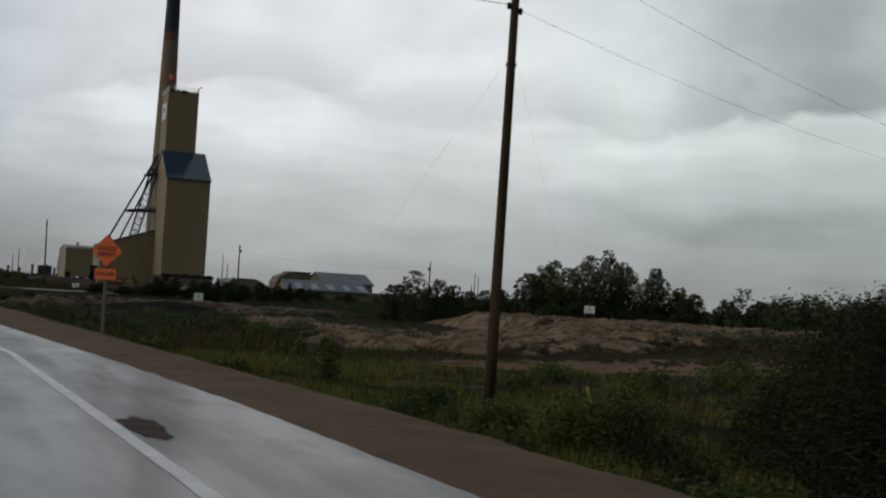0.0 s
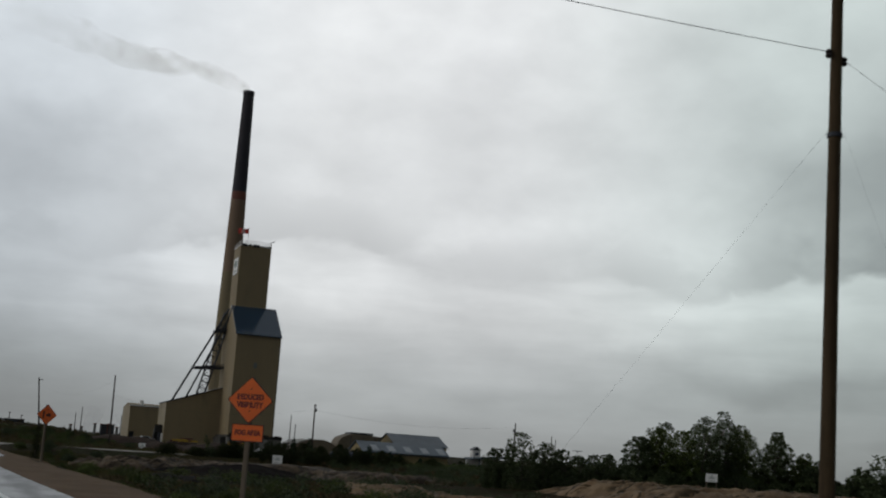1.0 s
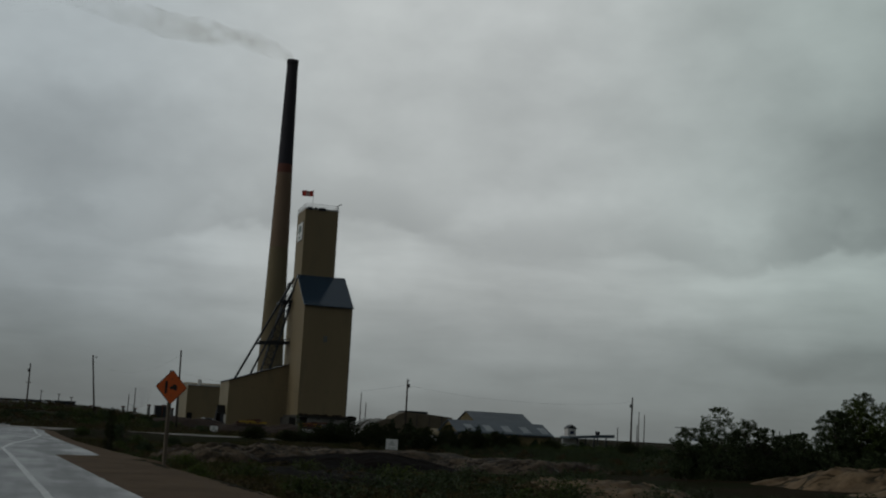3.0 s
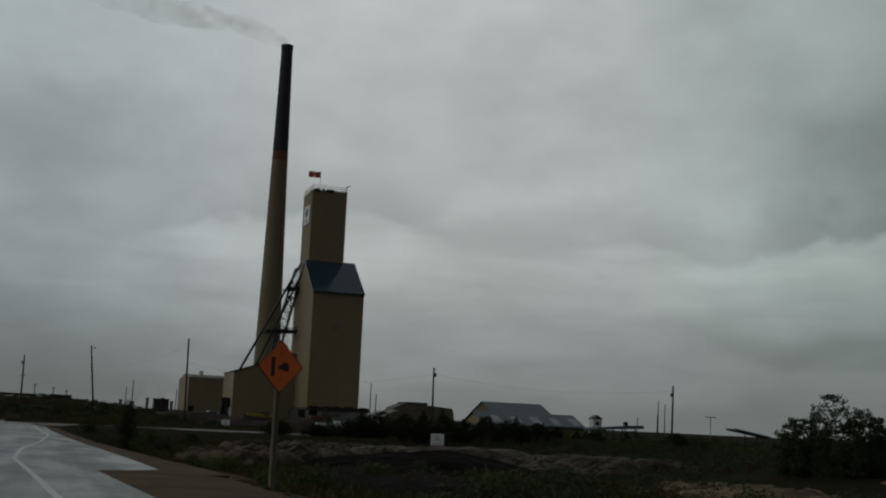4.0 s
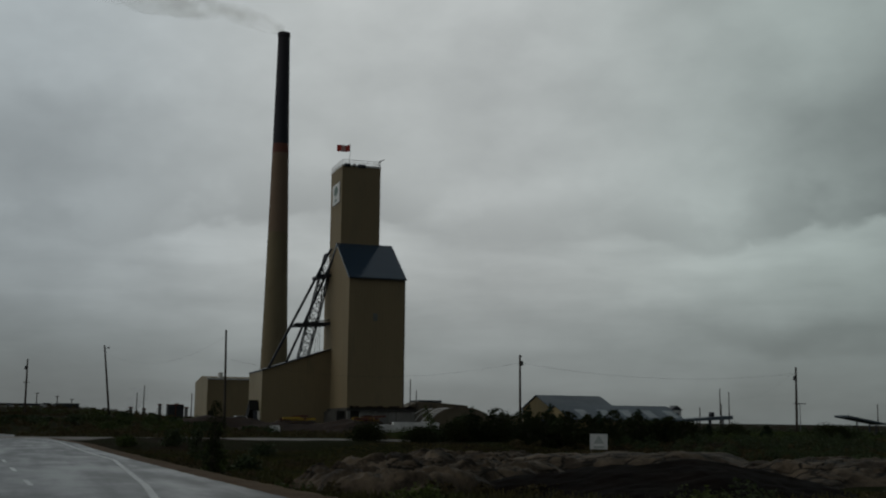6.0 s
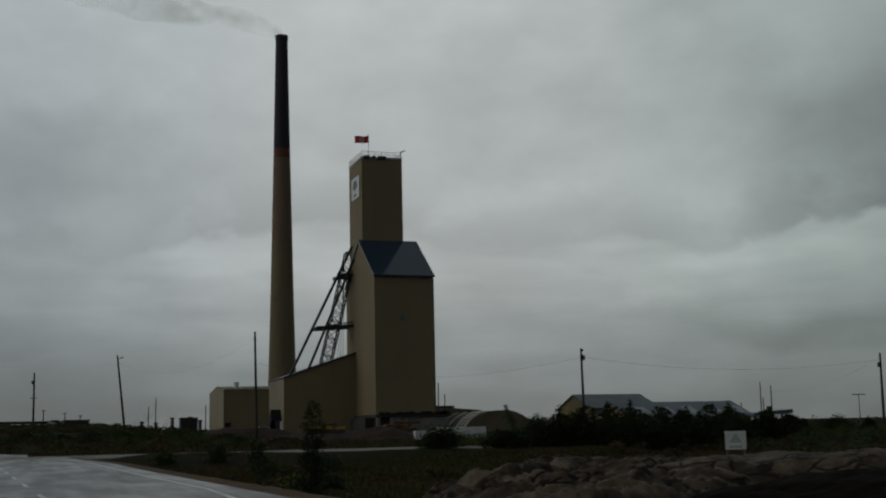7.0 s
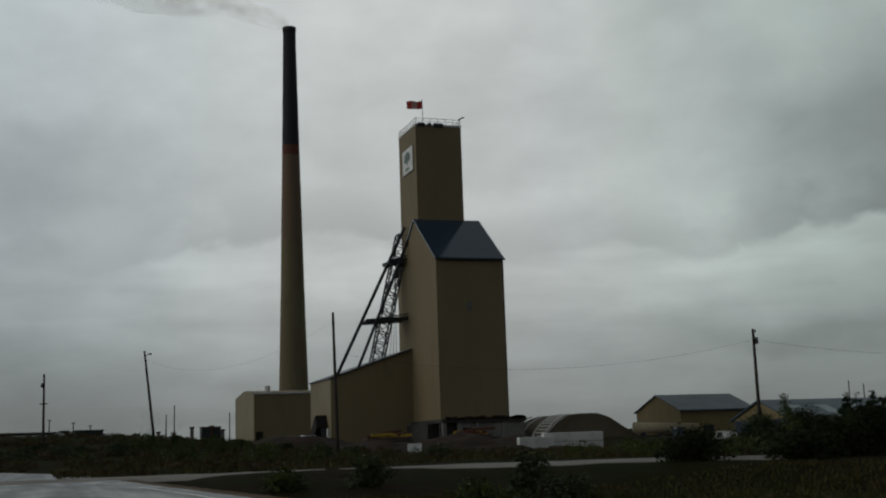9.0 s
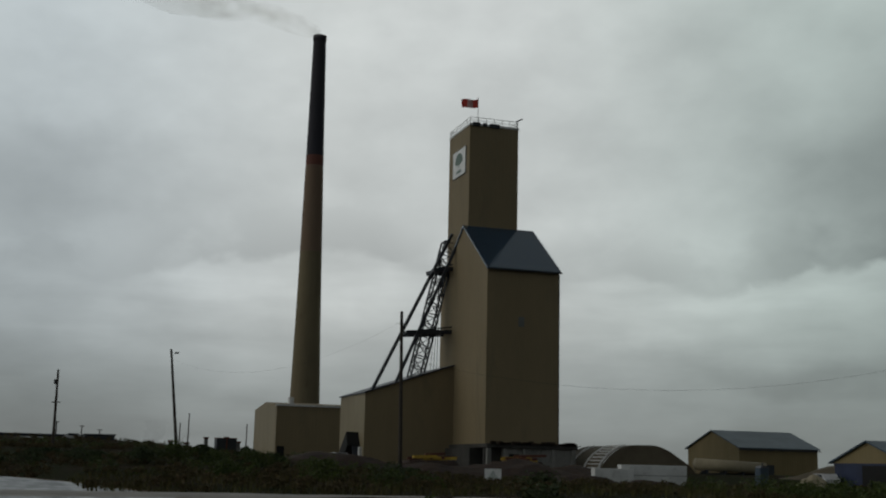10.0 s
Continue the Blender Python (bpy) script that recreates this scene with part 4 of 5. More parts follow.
def build_dome():
    o = thing("fabric_hangar", (81.8, 350.0, 1.2), "tan arched fabric hangar with bare white ribs on one flank", "hangar")
    deep = 16.0

    girth = ((0.0, -9.0, 0.0), (0.1, -8.4, 1.7), (0.2, -7.1, 3.2), (0.3, -5.2, 4.3), (0.4, -3.0, 4.85), (0.6, 1.2, 4.9), (0.7, 3.4, 4.3), (0.9, 8.0, 1.5), (1.0, 9.2, 0.0))
    fx, fz = [(r[0], r[1]) for r in girth], [(r[0], r[2]) for r in girth]

    def arch(y, lo, hi, n, k=1.0):
        return [(k * along(fx, lo + (hi - lo) * i / n), y, k * along(fz, lo + (hi - lo) * i / n)) for i in range(n + 1)]

    bm = bmesh.new()
    rows = [[bm.verts.new(p) for p in arch(deep * k / 6, 0.0, 1.0, 18, 0.95)] for k in range(7)]
    for a, b in zip(rows, rows[1:]):
        for i in range(18):
            bm.faces.new((a[i], a[i + 1], b[i + 1], b[i]))
    part("cover", bm, TARP, o, "tan fabric cover", True)
    bm = bmesh.new()
    bm.faces.new([bm.verts.new(p) for p in arch(0.05, 0.0, 1.0, 18, 0.94)])
    part("end_sheet", bm, TARP, o, "tan end sheet")
    for k in range(4):
        pts = arch(deep * k / 3, 0.0, 0.34, 9)
        bm = bmesh.new()
        for p, q in zip(pts, pts[1:]):
            beam(bm, p, q, 0.2, 0.2)
        part("rib", bm, TRIM_WHITE, o, "white steel rib")
    a, b = arch(-0.2, 0.02, 0.34, 9), arch(4.2, 0.02, 0.34, 9)
    for p, q in zip(a, b):
        part("purlin", beam(bmesh.new(), p, q, 0.34, 0.16), TRIM_WHITE, o, "white cross bar")


build_dome()


def build_white_wall():
    o = thing("block_wall", (46.3, 295.0, -0.2), "whitewashed concrete block wall in two heights", "wall")
    part("low_run", boxed(0, 4.6, 0, 0.9, 0, 2.1, bevel=0.04), CONCRETE_WHITE, o)
    part("high_run", boxed(3.6, 11.6, 0.95, 1.9, 0, 2.55, bevel=0.04), CONCRETE_WHITE, o)
    part("joint", boxed(3.6, 11.6, 0.93, 0.95, 1.4, 1.46), CONCRETE, o)
    part("end_return", boxed(10.9, 11.6, 1.9, 6.0, 0, 2.5), CONCRETE, o)


build_white_wall()


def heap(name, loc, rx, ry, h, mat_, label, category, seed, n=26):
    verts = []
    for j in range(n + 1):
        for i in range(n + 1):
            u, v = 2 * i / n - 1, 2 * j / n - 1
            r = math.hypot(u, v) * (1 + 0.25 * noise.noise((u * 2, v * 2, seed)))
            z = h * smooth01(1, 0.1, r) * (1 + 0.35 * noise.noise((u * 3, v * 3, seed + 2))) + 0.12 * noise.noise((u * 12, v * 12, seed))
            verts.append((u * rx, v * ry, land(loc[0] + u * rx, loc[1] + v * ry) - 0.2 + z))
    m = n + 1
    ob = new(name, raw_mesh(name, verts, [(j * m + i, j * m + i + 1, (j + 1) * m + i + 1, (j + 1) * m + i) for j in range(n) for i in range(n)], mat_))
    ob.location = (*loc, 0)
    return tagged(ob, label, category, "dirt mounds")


for k, s in enumerate(((36, 318, 12, 9, 1.5), (48, 322, 11, 9, 1.9), (60, 330, 9, 8, 1.4), (26, 330, 11, 8, 1.6), (40, 286, 9, 5, 0.9), (50, 290, 6, 4, 0.7), (34, 352, 10, 9, 1.6))):
    heap("dark_mound", s[:2], s[2], s[3], s[4], SLAG, "dark mound of wet slag and dirt", "mound", k)
heap("dirt_berm", (104, 330), 12, 5, 2.4, TARP, "tan sand berm beside the sheds", "berm", 12)


def beam_stack(loc, rz, seed):
    o = thing("beam_pile", (*loc, land(*loc)), "loose pile of yellow painted steel beams on dark rubble", "beam pile", "yellow beam piles", rz)
    rnd = random.Random(seed)
    for k in range(7):
        x, z = rnd.uniform(-3.4, 0.2), 1.2 + 0.28 * (k // 3) + rnd.uniform(0, 0.15)
        y = rnd.uniform(-1, 1)
        part("steel_beam", beam(bmesh.new(), (x, y, z), (x + rnd.uniform(3.0, 5.5), y + rnd.uniform(-1, 1), z + rnd.uniform(-0.1, 0.3)), 0.35, 0.4), YELLOW if k % 3 else RUST, o)
    part("rubble_bed", boxed(-3.8, 4.2, -1.8, 1.8, -0.4, 1.1, bevel=0.5), SLAG, o, "dark rubble")


beam_stack((43.0, 343.0), 4, 1)
beam_stack((58.0, 347.0), -6, 2)

heap("dirt_flat", (41.0, 63.0), 27, 14, 0.42, DIRT, "flat bare brown dirt below the bedrock", "dirt", 41, 60)
for k, (x, y, rz) in enumerate(((17.6, 47.5, 8), (19.4, 49.0, -4), (22.0, 47.2, 3))):
    plank = thing("plank", (x, y, land(x, y) + 0.12), "weathered grey plank lying in the grass", "plank", "loose planks", rz)
    part("board", boxed(-1.3, 1.3, -0.12, 0.12, -0.04, 0.04, bevel=0.01), POST_WOOD, plank)
# two near-black banks between the highway and the bedrock
heap("dark_mound", (17.0, 136.0), 8.5, 24, 0.7, BANK_BLACK, "low black bank beside the highway ditch", "mound", 33, 44)
heap("dark_mound", (26.0, 159.5), 12.5, 10, 1.75, BANK_BLACK, "black bank before the bedrock", "mound", 31, 44)
# a dark, ragged-edged oval laid just above the asphalt
verts = [(1.98, 12.75, 0.003)]
for k in range(56):
    a = math.tau * k / 56
    r = 1 + 0.35 * noise.noise((math.cos(a) * 1.6, math.sin(a) * 1.6, 3.0)) + 0.2 * noise.noise((math.cos(a) * 6, math.sin(a) * 6, 1.0))
    verts.append((1.98 + 0.21 * r * math.cos(a), 12.75 + 0.95 * r * math.sin(a), 0.003))
blot = new("dark_patch", raw_mesh("dark_patch", verts, [(0, i, i % 56 + 1) for i in range(1, 57)], SLAG))
tagged(blot, "dark patch beside the edge line", "road patch", kind="structure")

# ---- signs ----


def lettering(text, size, x, z, y, material, parent, squeeze=1.0):
    cu = bpy.data.curves.new("words", "FONT")
    cu.body, cu.size, cu.align_x, cu.align_y, cu.extrude, cu.offset = text, size, "CENTER", "CENTER", 0.002, 0.011
    tmp = new("words", cu)
    bpy.context.view_layer.update()
    me = bpy.data.meshes.new_from_object(tmp.evaluated_get(bpy.context.evaluated_depsgraph_get()))
    bpy.data.objects.remove(tmp)
    bpy.data.curves.remove(cu)
    me.transform(Matrix.Translation((x, y, z)) @ Matrix.Rotation(radians(90), 4, "X") @ Matrix.Diagonal((squeeze, 1, 1, 1)))
    me.materials.clear()
    part("lettering", me, material, parent, "dark faded capital letters")


def diamond(bm, half, y0, y1, corner=0.025):
    k = corner
    prof = []
    for a in range(4):
        for s in (-1, 1):
            ang = radians(90 * a) + s * k / half
            r = half * (1 - 0.25 * k / half)
            prof.append((r * math.cos(ang), r * math.sin(ang)))
    return prism(bm, prof, y0, y1, axis="y")


def diamond_sign(loc, rz, foot, label, group):
    """Origin at the middle of the diamond; it faces -y."""
    o = thing("road_sign", (loc[0], loc[1], foot), label, "road sign", group, rz)
    z = loc[2] - foot
    post = part("post", boxed(-0.065, 0.065, 0.02, 0.13, -0.4, z + 0.62, bevel=0.012), POST_WOOD, o, "weathered grey wooden post")
    bm = diamond(bmesh.new(), 0.632, -0.004, 0.014)
    bm.verts.ensure_lookup_table()
    me_ob = part("border", bm, SIGN_BLACK, o, "thin black border")
    me_ob.location = (0, 0, z)
    face = part("sign_face", diamond(bmesh.new(), 0.606, -0.009, 0.0), ORANGE, o, "orange diamond sheet")
    face.location = (0, 0, z)
    for dz in (0.3, -0.3):
        b = part("bolt", tubed((0, -0.016, dz), (0, -0.008, dz), 0.018, seg=8), SIGN_BLACK, face)
    return o, face, z


fog, face, z = diamond_sign((5.71, 48.67, 2.76), -28, -1.1, "orange diamond road sign and plate on a grey wooden post", "orange road signs")
lettering("REDUCED", 0.2, 0.0, 0.08, -0.012, SIGN_DARKRED, face, 0.84)
lettering("VISIBILITY", 0.2, 0.0, -0.135, -0.012, SIGN_DARKRED, face, 0.84)
part("plate_border", boxed(-0.455, 0.455, -0.004, 0.014, z - 1.13, z - 0.655), SIGN_BLACK, fog, "dark border")
plate = part("plate", boxed(-0.432, 0.432, -0.009, 0.0, z - 1.107, z - 0.678), ORANGE, fog, "orange rectangular plate")
lettering("FOG AREA", 0.185, 0.0, z - 0.89, -0.012, SIGN_DARKRED, plate, 0.82)

truck, face, z = diamond_sign((1.77, 95.6, 2.79), 22, -1.1, "orange diamond road sign with black lorry shape on wooden post", "orange road signs")
part("road_bar", boxed(-0.27, -0.17, -0.013, -0.008, -0.24, 0.22), SIGN_BLACK, face, "black upright bar")
bm = bmesh.new()
prof = ((-0.06, -0.07), (-0.02, -0.085), (0.02, -0.07), (0.06, -0.075), (0.10, -0.11), (0.17, -0.115), (0.22, -0.10), (0.235, 0.02), (0.2, 0.08), (0.14, 0.11), (0.07, 0.105), (0.035, 0.045), (-0.03, 0.03), (-0.06, 0.0))
prism(bm, prof, -0.013, -0.008, axis="y")
part("lorry_shape", bm, SIGN_BLACK, face, "black lorry silhouette")


def notice(loc, rz, wide, high, foot, label):
    o = thing("notice_board", (loc[0], loc[1], foot), label, "notice board", "white notice boards", rz)
    z = loc[2] - foot
    part("panel", boxed(-wide / 2, wide / 2, -0.03, 0.0, z - high / 2, z + high / 2, bevel=0.01), SIGN_WHITE, o, "white panel")
    for x in (-wide * 0.42, wide * 0.42):
        part("post", boxed(x - 0.05, x + 0.05, 0.0, 0.1, -0.5, z + high / 2 - 0.05), POST_WOOD, o, "grey wooden post")
    bm = bmesh.new()
    for k in range(4):
        wk = wide * (0.07 + 0.07 * k)
        box(bm, -wk, wk, -0.036, -0.031, z + high * (0.24 - 0.12 * k), z + high * (0.34 - 0.12 * k))
    part("emblem", bm, NOTICE_INK, o, "pale green tree-like shape")
    part("text_bar", boxed(-wide * 0.3, wide * 0.3, -0.036, -0.031, z - high * 0.4, z - high * 0.3), NOTICE_INK, o, "pale green bar")


notice((36.75, 191.0, 0.47), -14, 1.42, 1.22, -1.2, "small white notice board on two posts behind the rocks")
notice((25.75, 271.3, 0.95), -14, 1.4, 1.22, 0.2, "small white notice board on a dark dirt bank")
notice((85.6, 153.8, 1.93), -28, 1.5, 1.05, 0.2, "small white notice board on two posts on the bedrock")

# ---- poles and wires ----


def pole(foot, top, r0, r1, label, extras=(), wood=POLE_DARK):
    o = thing("utility_pole", foot, label, "utility pole", "utility poles")
    d = Vector(top) - Vector(foot)
    knots = [(d * (k / 6), r0 + (r1 - r0) * k / 6) for k in range(7)]
    bm = bmesh.new()
    rings = [[bm.verts.new(c + Vector((r * math.cos(i * math.tau / 12), r * math.sin(i * math.tau / 12), 0))) for i in range(12)] for c, r in knots]
    for a, b in zip(rings, rings[1:]):
        for i in range(12):
            bm.faces.new((a[i], a[(i + 1) % 12], b[(i + 1) % 12], b[i]))
    bm.faces.new(rings[0][::-1])
    part("shaft", bm, wood, o, smooth=True)
    part("cap", tubed(d, d + Vector((0, 0, 0.06)), r1 * 1.02, r1 * 0.7, 12), wood, o)
    for kind, f, side in extras:
        p = d * f
        if kind == "can":
            c = part("transformer", lathe(bmesh.new(), [(0.14, -0.34), (0.19, -0.3), (0.19, 0.26), (0.15, 0.32)], 14), TRANSFORMER, o, "grey transformer can")
            c.location = p + Vector((side * 0.3, 0, 0))
            part("bracket", beam(bmesh.new(), p, p + Vector((side * 0.3, 0, 0)), 0.12, 0.3), STEEL_DARK, o)
        if kind == "arm":
            part("crossarm", beam(bmesh.new(), p + Vector((-0.6 * side, 0, 0)), p + Vector((0.6 * side, 0, 0.05)), 0.12, 0.14), POLE_WOOD, o)
        if kind == "pin":
            part("insulator", lathe(tubed((0, 0, 0), (0, 0, 0.01), 0.02), [(0.05, -0.12), (0.1, -0.06), (0.06, 0.0), (0.1, 0.05), (0.05, 0.12)], 10), PORCELAIN, o, "dark porcelain insulator").location = p + Vector((side * (r1 + 0.1), 0, 0))
        if kind == "lamp":
            lamp = part("lamp_arm", tubed(p, p + Vector((side * 0.5, 0, 0.2)), 0.04, seg=6), STEEL_DARK, o)
            part("lamp_head", beam(bmesh.new(), p + Vector((side * 0.45, 0, 0.2)), p + Vector((side * 0.95, 0, 0.25)), 0.26, 0.2), TRANSFORMER, lamp, "grey lamp head")
        if kind == "band":
            part("guy_band", tubed(p - Vector((0, 0, 0.06)), p + Vector((0, 0, 0.06)), r1 + 0.06, seg=12), STEEL_DARK, o, "dark steel band")
    return o


pole((18.80, 41.0, -2.35), (19.0, 40.95, 15.7), 0.215, 0.14, "tall brown wooden pole standing in roadside weeds", (("pin", 0.834, -1), ("pin", 0.826, 1), ("band", 0.712, 1)), POLE_WOOD)
pole((19.75, 278.17, 0.7), (19.5, 278.17, 15.05), 0.2, 0.13, "bare dark wooden pole on a dirt bank", (("band", 0.93, 1),))
pole((58.75, 262.2, 0.5), (58.67, 262.2, 11.75), 0.2, 0.13, "dark wooden pole with a small lamp near its top", (("can", 0.9, 1), ("pin", 0.985, 1)))
pole((102.55, 260.1, 1.2), (102.69, 260.1, 11.05), 0.2, 0.13, "dark wooden pole with a small transformer", (("can", 0.84, -1),))
pole((7.0, 337.0, 3.2), (5.6, 337.2, 16.0), 0.22, 0.14, "leaning dark wooden pole with a lamp at its top", (("lamp", 0.95, 1),))
pole((-7.95, 356.3, 2.0), (-7.98, 356.5, 14.05), 0.22, 0.14, "dark wooden pole carrying a transformer", (("can", 0.86, -1), ("arm", 0.62, 1)))
for x, y, z in ((24.0, 470.0, 13.0), (22.0, 470.0, 10.7), (37.8, 470.0, 10.9), (84.2, 400.0, 13.6), (85.8, 400.0, 10.8), (167.5, 400.0, 7.9), (174.2, 400.0, 9.0), (176.7, 400.0, 12.2), (225.9, 400.0, 9.7), (230.0, 400.0, 10.5), (3.8, 470.0, 8.6), (-0.2, 470.0, 9.4), (-5.8, 470.0, 10.2), (179.3, 409.0, 13.4)):
    pole((x, y, land(x, y) - 0.3), (x + 0.05, y, z), 0.17, 0.12, "thin far-off wooden pole against the sky", (("arm", 0.96, 1),) if x < 5 else ())


def wire(a, b, sag, r=0.02, n=24):
    a, b = Vector(a), Vector(b)
    verts, faces, seg = [], [], 5
    for k in range(n + 1):
        f = k / n
        c = a.lerp(b, f) - Vector((0, 0, 4 * sag * f * (1 - f)))
        for i in range(seg):
            t = i / seg * math.tau
            side = Vector((-(b - a).y, (b - a).x, 0)).normalized()
            verts.append(c + side * r * math.cos(t) + Vector((0, 0, r * math.sin(t))))
    for k in range(n):
        for i in range(seg):
            j = (i + 1) % seg
            faces.append((k * seg + i, k * seg + j, (k + 1) * seg + j, (k + 1) * seg + i))
    return tagged(new("overhead_wire", raw_mesh("overhead_wire", verts, faces, WIRE)), "thin dark overhead wire strung between poles", "wire", "overhead wires")


wire((18.72, 40.95, 12.75), (-18.0, 41.5, 14.2), 0.45, 0.011)
wire((19.2, 40.96, 12.6), (70.0, 66.0, 12.2), 0.9, 0.006)
wire((19.0, 40.95, 15.6), (70.0, 66.5, 13.8), 0.9, 0.008)
wire((19.0, 40.95, 15.6), (-18.0, 41.6, 16.4), 0.6, 0.014)
wire((18.85, 41.05, 10.7), (15.2, 55.0, -1.4), 0.0, 0.0022, 2)
wire((19.1, 40.85, 10.7), (20.5, 36.0, -2.2), 0.0, 0.0022, 2)
guard = thing("guy_guard", (20.5, 36.0, -2.2), "thin yellow plastic guard leaning in the weeds", "guy guard")
part("sleeve", tubed((0.02, 0.0, -0.1), (-0.16, 0.46, 1.15), 0.035, seg=8), YELLOW, guard)
wire((19.5, 278.17, 11.0), (58.67, 262.2, 10.7), 2.3, 0.008)
wire((58.67, 262.2, 10.7), (102.69, 260.1, 10.2), 1.5, 0.009)
wire((19.5, 278.17, 14.2), (5.6, 337.2, 14.8), 3.0, 0.006)
wire((102.69, 260.1, 10.6), (176.7, 400.0, 11.8), 2.5, 0.006)

# ---- far-off works along the skyline ----
HILL_BUSHES = []
for x, h in ((4.0, 3.2), (10.5, 2.2), (21.1, 2.6), (25.0, 2.2), (29.6, 3.6), (34.6, 3.8), (37.5, 2.8)):
    o = thing("concrete_pier", (x, 480.0, 4.2), "far-off concrete stub pillar with a rusty cap", "pillar", "stub pillars")
    part("shaft", boxed(-0.45, 0.45, -0.45, 0.45, -1.5, h - 0.4, bevel=0.05), CONCRETE, o)
    part("cap", boxed(-0.6, 0.6, -0.6, 0.6, h - 0.4, h, bevel=0.05), RUST, o, "rusty cap")
for k, (x, y, h, wd) in enumerate(((1.5, 318, 1.6, 2.4), (5.0, 322, 1.4, 2.6), (9.0, 326, 2.2, 2.4), (13.5, 322, 2.4, 2.4), (17.5, 326, 1.6, 2.4), (-4.0, 316, 1.1, 2.4), (-9.0, 322, 1.0, 2.6), (12.0, 308, 1.5, 2.4), (21.0, 314, 1.5, 2.4), (-14.0, 318, 1.0, 2.6), (7.0, 302, 1.5, 2.4), (17.0, 300, 1.5, 2.4), (27.0, 300, 1.4, 2.4))):
    HILL_BUSHES.append((x, y, 0.6 * h, 0.8 * wd))
o = thing("steel_bin", (33.5, 474.0, 4.0), "dark rusted open steel bin on far-off ground", "bin")
part("body", boxed(-2.4, 2.4, -2, 2, -0.5, 3.4, bevel=0.1), TRIM_DARK, o)
part("rib", boxed(-0.15, 0.15, -2.2, -2.0, 0, 3.4), RUST, o, "rusty rib")
part("lid", boxed(-2.5, 2.5, -2.1, 2.1, 3.4, 3.6, bevel=0.04), RUST, o)
o = thing("flat_roofed_hut", (1.5, 420.0, 4.6), "low dark flat-roofed hut on the skyline", "hut")
part("body", boxed(-2.8, 2.8, 0, 5, -1, 1.75), TRIM_DARK, o)
part("roof", boxed(-3.0, 3.0, -0.2, 5.2, 1.75, 1.95), STEEL_DARK, o)
o = thing("pipe_rack", (-60.0, 440.0, 5.0), "long low pipe rack running along the skyline", "pipe rack")
part("pipe", tubed((0, 0, 1.4), (62, -4, 1.3), 0.35, seg=10), STEEL_DARK, o)
part("lower_pipe", tubed((0, 0, 0.7), (62, -4, 0.6), 0.22, seg=8), RUST, o)
for k in range(9):
    part("trestle", boxed(k * 7.6, k * 7.6 + 0.3, -k * 0.5 - 0.3, -k * 0.5 + 0.3, -2.5, 1.2), CONCRETE_DARK, o)


def canopy(loc):
    o = thing("canopy_shelter", loc, "open shelter with a blue flat canopy roof", "shelter")
    bm = prism(bmesh.new(), ((0, 2.3), (11.5, 2.9), (11.5, 3.65), (0, 2.75)), 0, 6, axis="y")
    part("roof", bm, FADED_ROOF, o, "blue metal roof")
    for x in (2.2, 6.5, 9.6):
        for y in (0.6, 5.4):
            part("leg", boxed(x - 0.12, x + 0.12, y - 0.12, y + 0.12, -0.6, 2.62 + x * 0.065), STEEL_DARK, o)
    part("back_wall", boxed(0.2, 4.5, 5.0, 5.3, -0.4, 2.6), CONCRETE_WHITE, o, "pale back wall")
    part("roof_unit", boxed(8.0, 8.8, 2.5, 3.3, 3.35, 4.3), STEEL_DARK, o)


o = thing("far_hall", (227.0, 885.0, 4.0), "dark far-off hall with a low flat-topped arched roof", "hall")
part("wall", prism(bmesh.new(), ((0, -6), (46.0, -6), (46.0, 9), (44.62, 12.9), (27.6, 14.25), (10.12, 15.0), (2.76, 12), (0, 7.5)), 0, 22, axis="y"), TARP, o, "dark tan sheeting")
part("roof_ridge", boxed(10.12, 26.68, 1.0, 20.0, 14.55, 16.05, bevel=0.1), TRIM_DARK, o, "dark ridge vent")
for k in range(4):
    part("rib", boxed(46.0 * (0.2 + 0.2 * k), 46.0 * (0.2 + 0.2 * k) + 0.4, -0.3, 0.0, -2.0, 13.5), TRIM_DARK, o)


canopy((114.6, 316.0, 0.9))
o = thing("lookout_hut", (120.7, 330.0, 0.9), "small white hut with a peaked roof on a dark stand", "hut")
part("stand", boxed(-0.95, 0.95, -0.9, 0.9, -0.3, 2.6), STEEL_DARK, o, "dark stand")
part("body", boxed(-1.1, 1.1, -1.1, 1.1, 2.6, 4.8, bevel=0.04), CONCRETE_WHITE, o, "white body")
part("roof", prism(bmesh.new(), ((-1.35, 4.8), (1.35, 4.8), (0, 5.75)), -1.3, 1.3, axis="y"), TRIM_DARK, o, "dark peaked roof")
part("window", boxed(-0.5, 0.5, -1.14, -1.1, 3.4, 4.2), BLUE_WALL, o)
o = thing("tilted_canopy", (134.2, 290.0, 1.75), "tilted blue flat roof on short dark legs", "shelter")
part("roof", prism(bmesh.new(), ((-0.3, 2.45), (8.0, 1.15), (8.0, 1.45), (-0.3, 2.8)), 0, 4, axis="y"), FADED_ROOF, o, "blue metal roof")
for x in (3.0, 5.8, 7.2):
    part("leg", boxed(x - 0.1, x + 0.1, 1.8, 2.0, -0.5, 2.2 - x * 0.15), STEEL_DARK, o)
o = thing("street_lamp", (151.4, 330.0, 0.5), "thin street lamp with a double flat head", "street lamp")
part("post", tubed((0, 0, -0.3), (0, 0, 7.0), 0.1, 0.07, 8), TRANSFORMER, o)
for s in (-1, 1):
    part("lamp_head", boxed(min(0, s * 1.5), max(0, s * 1.5), -0.2, 0.2, 6.95, 7.12, bevel=0.03), TRANSFORMER, o)


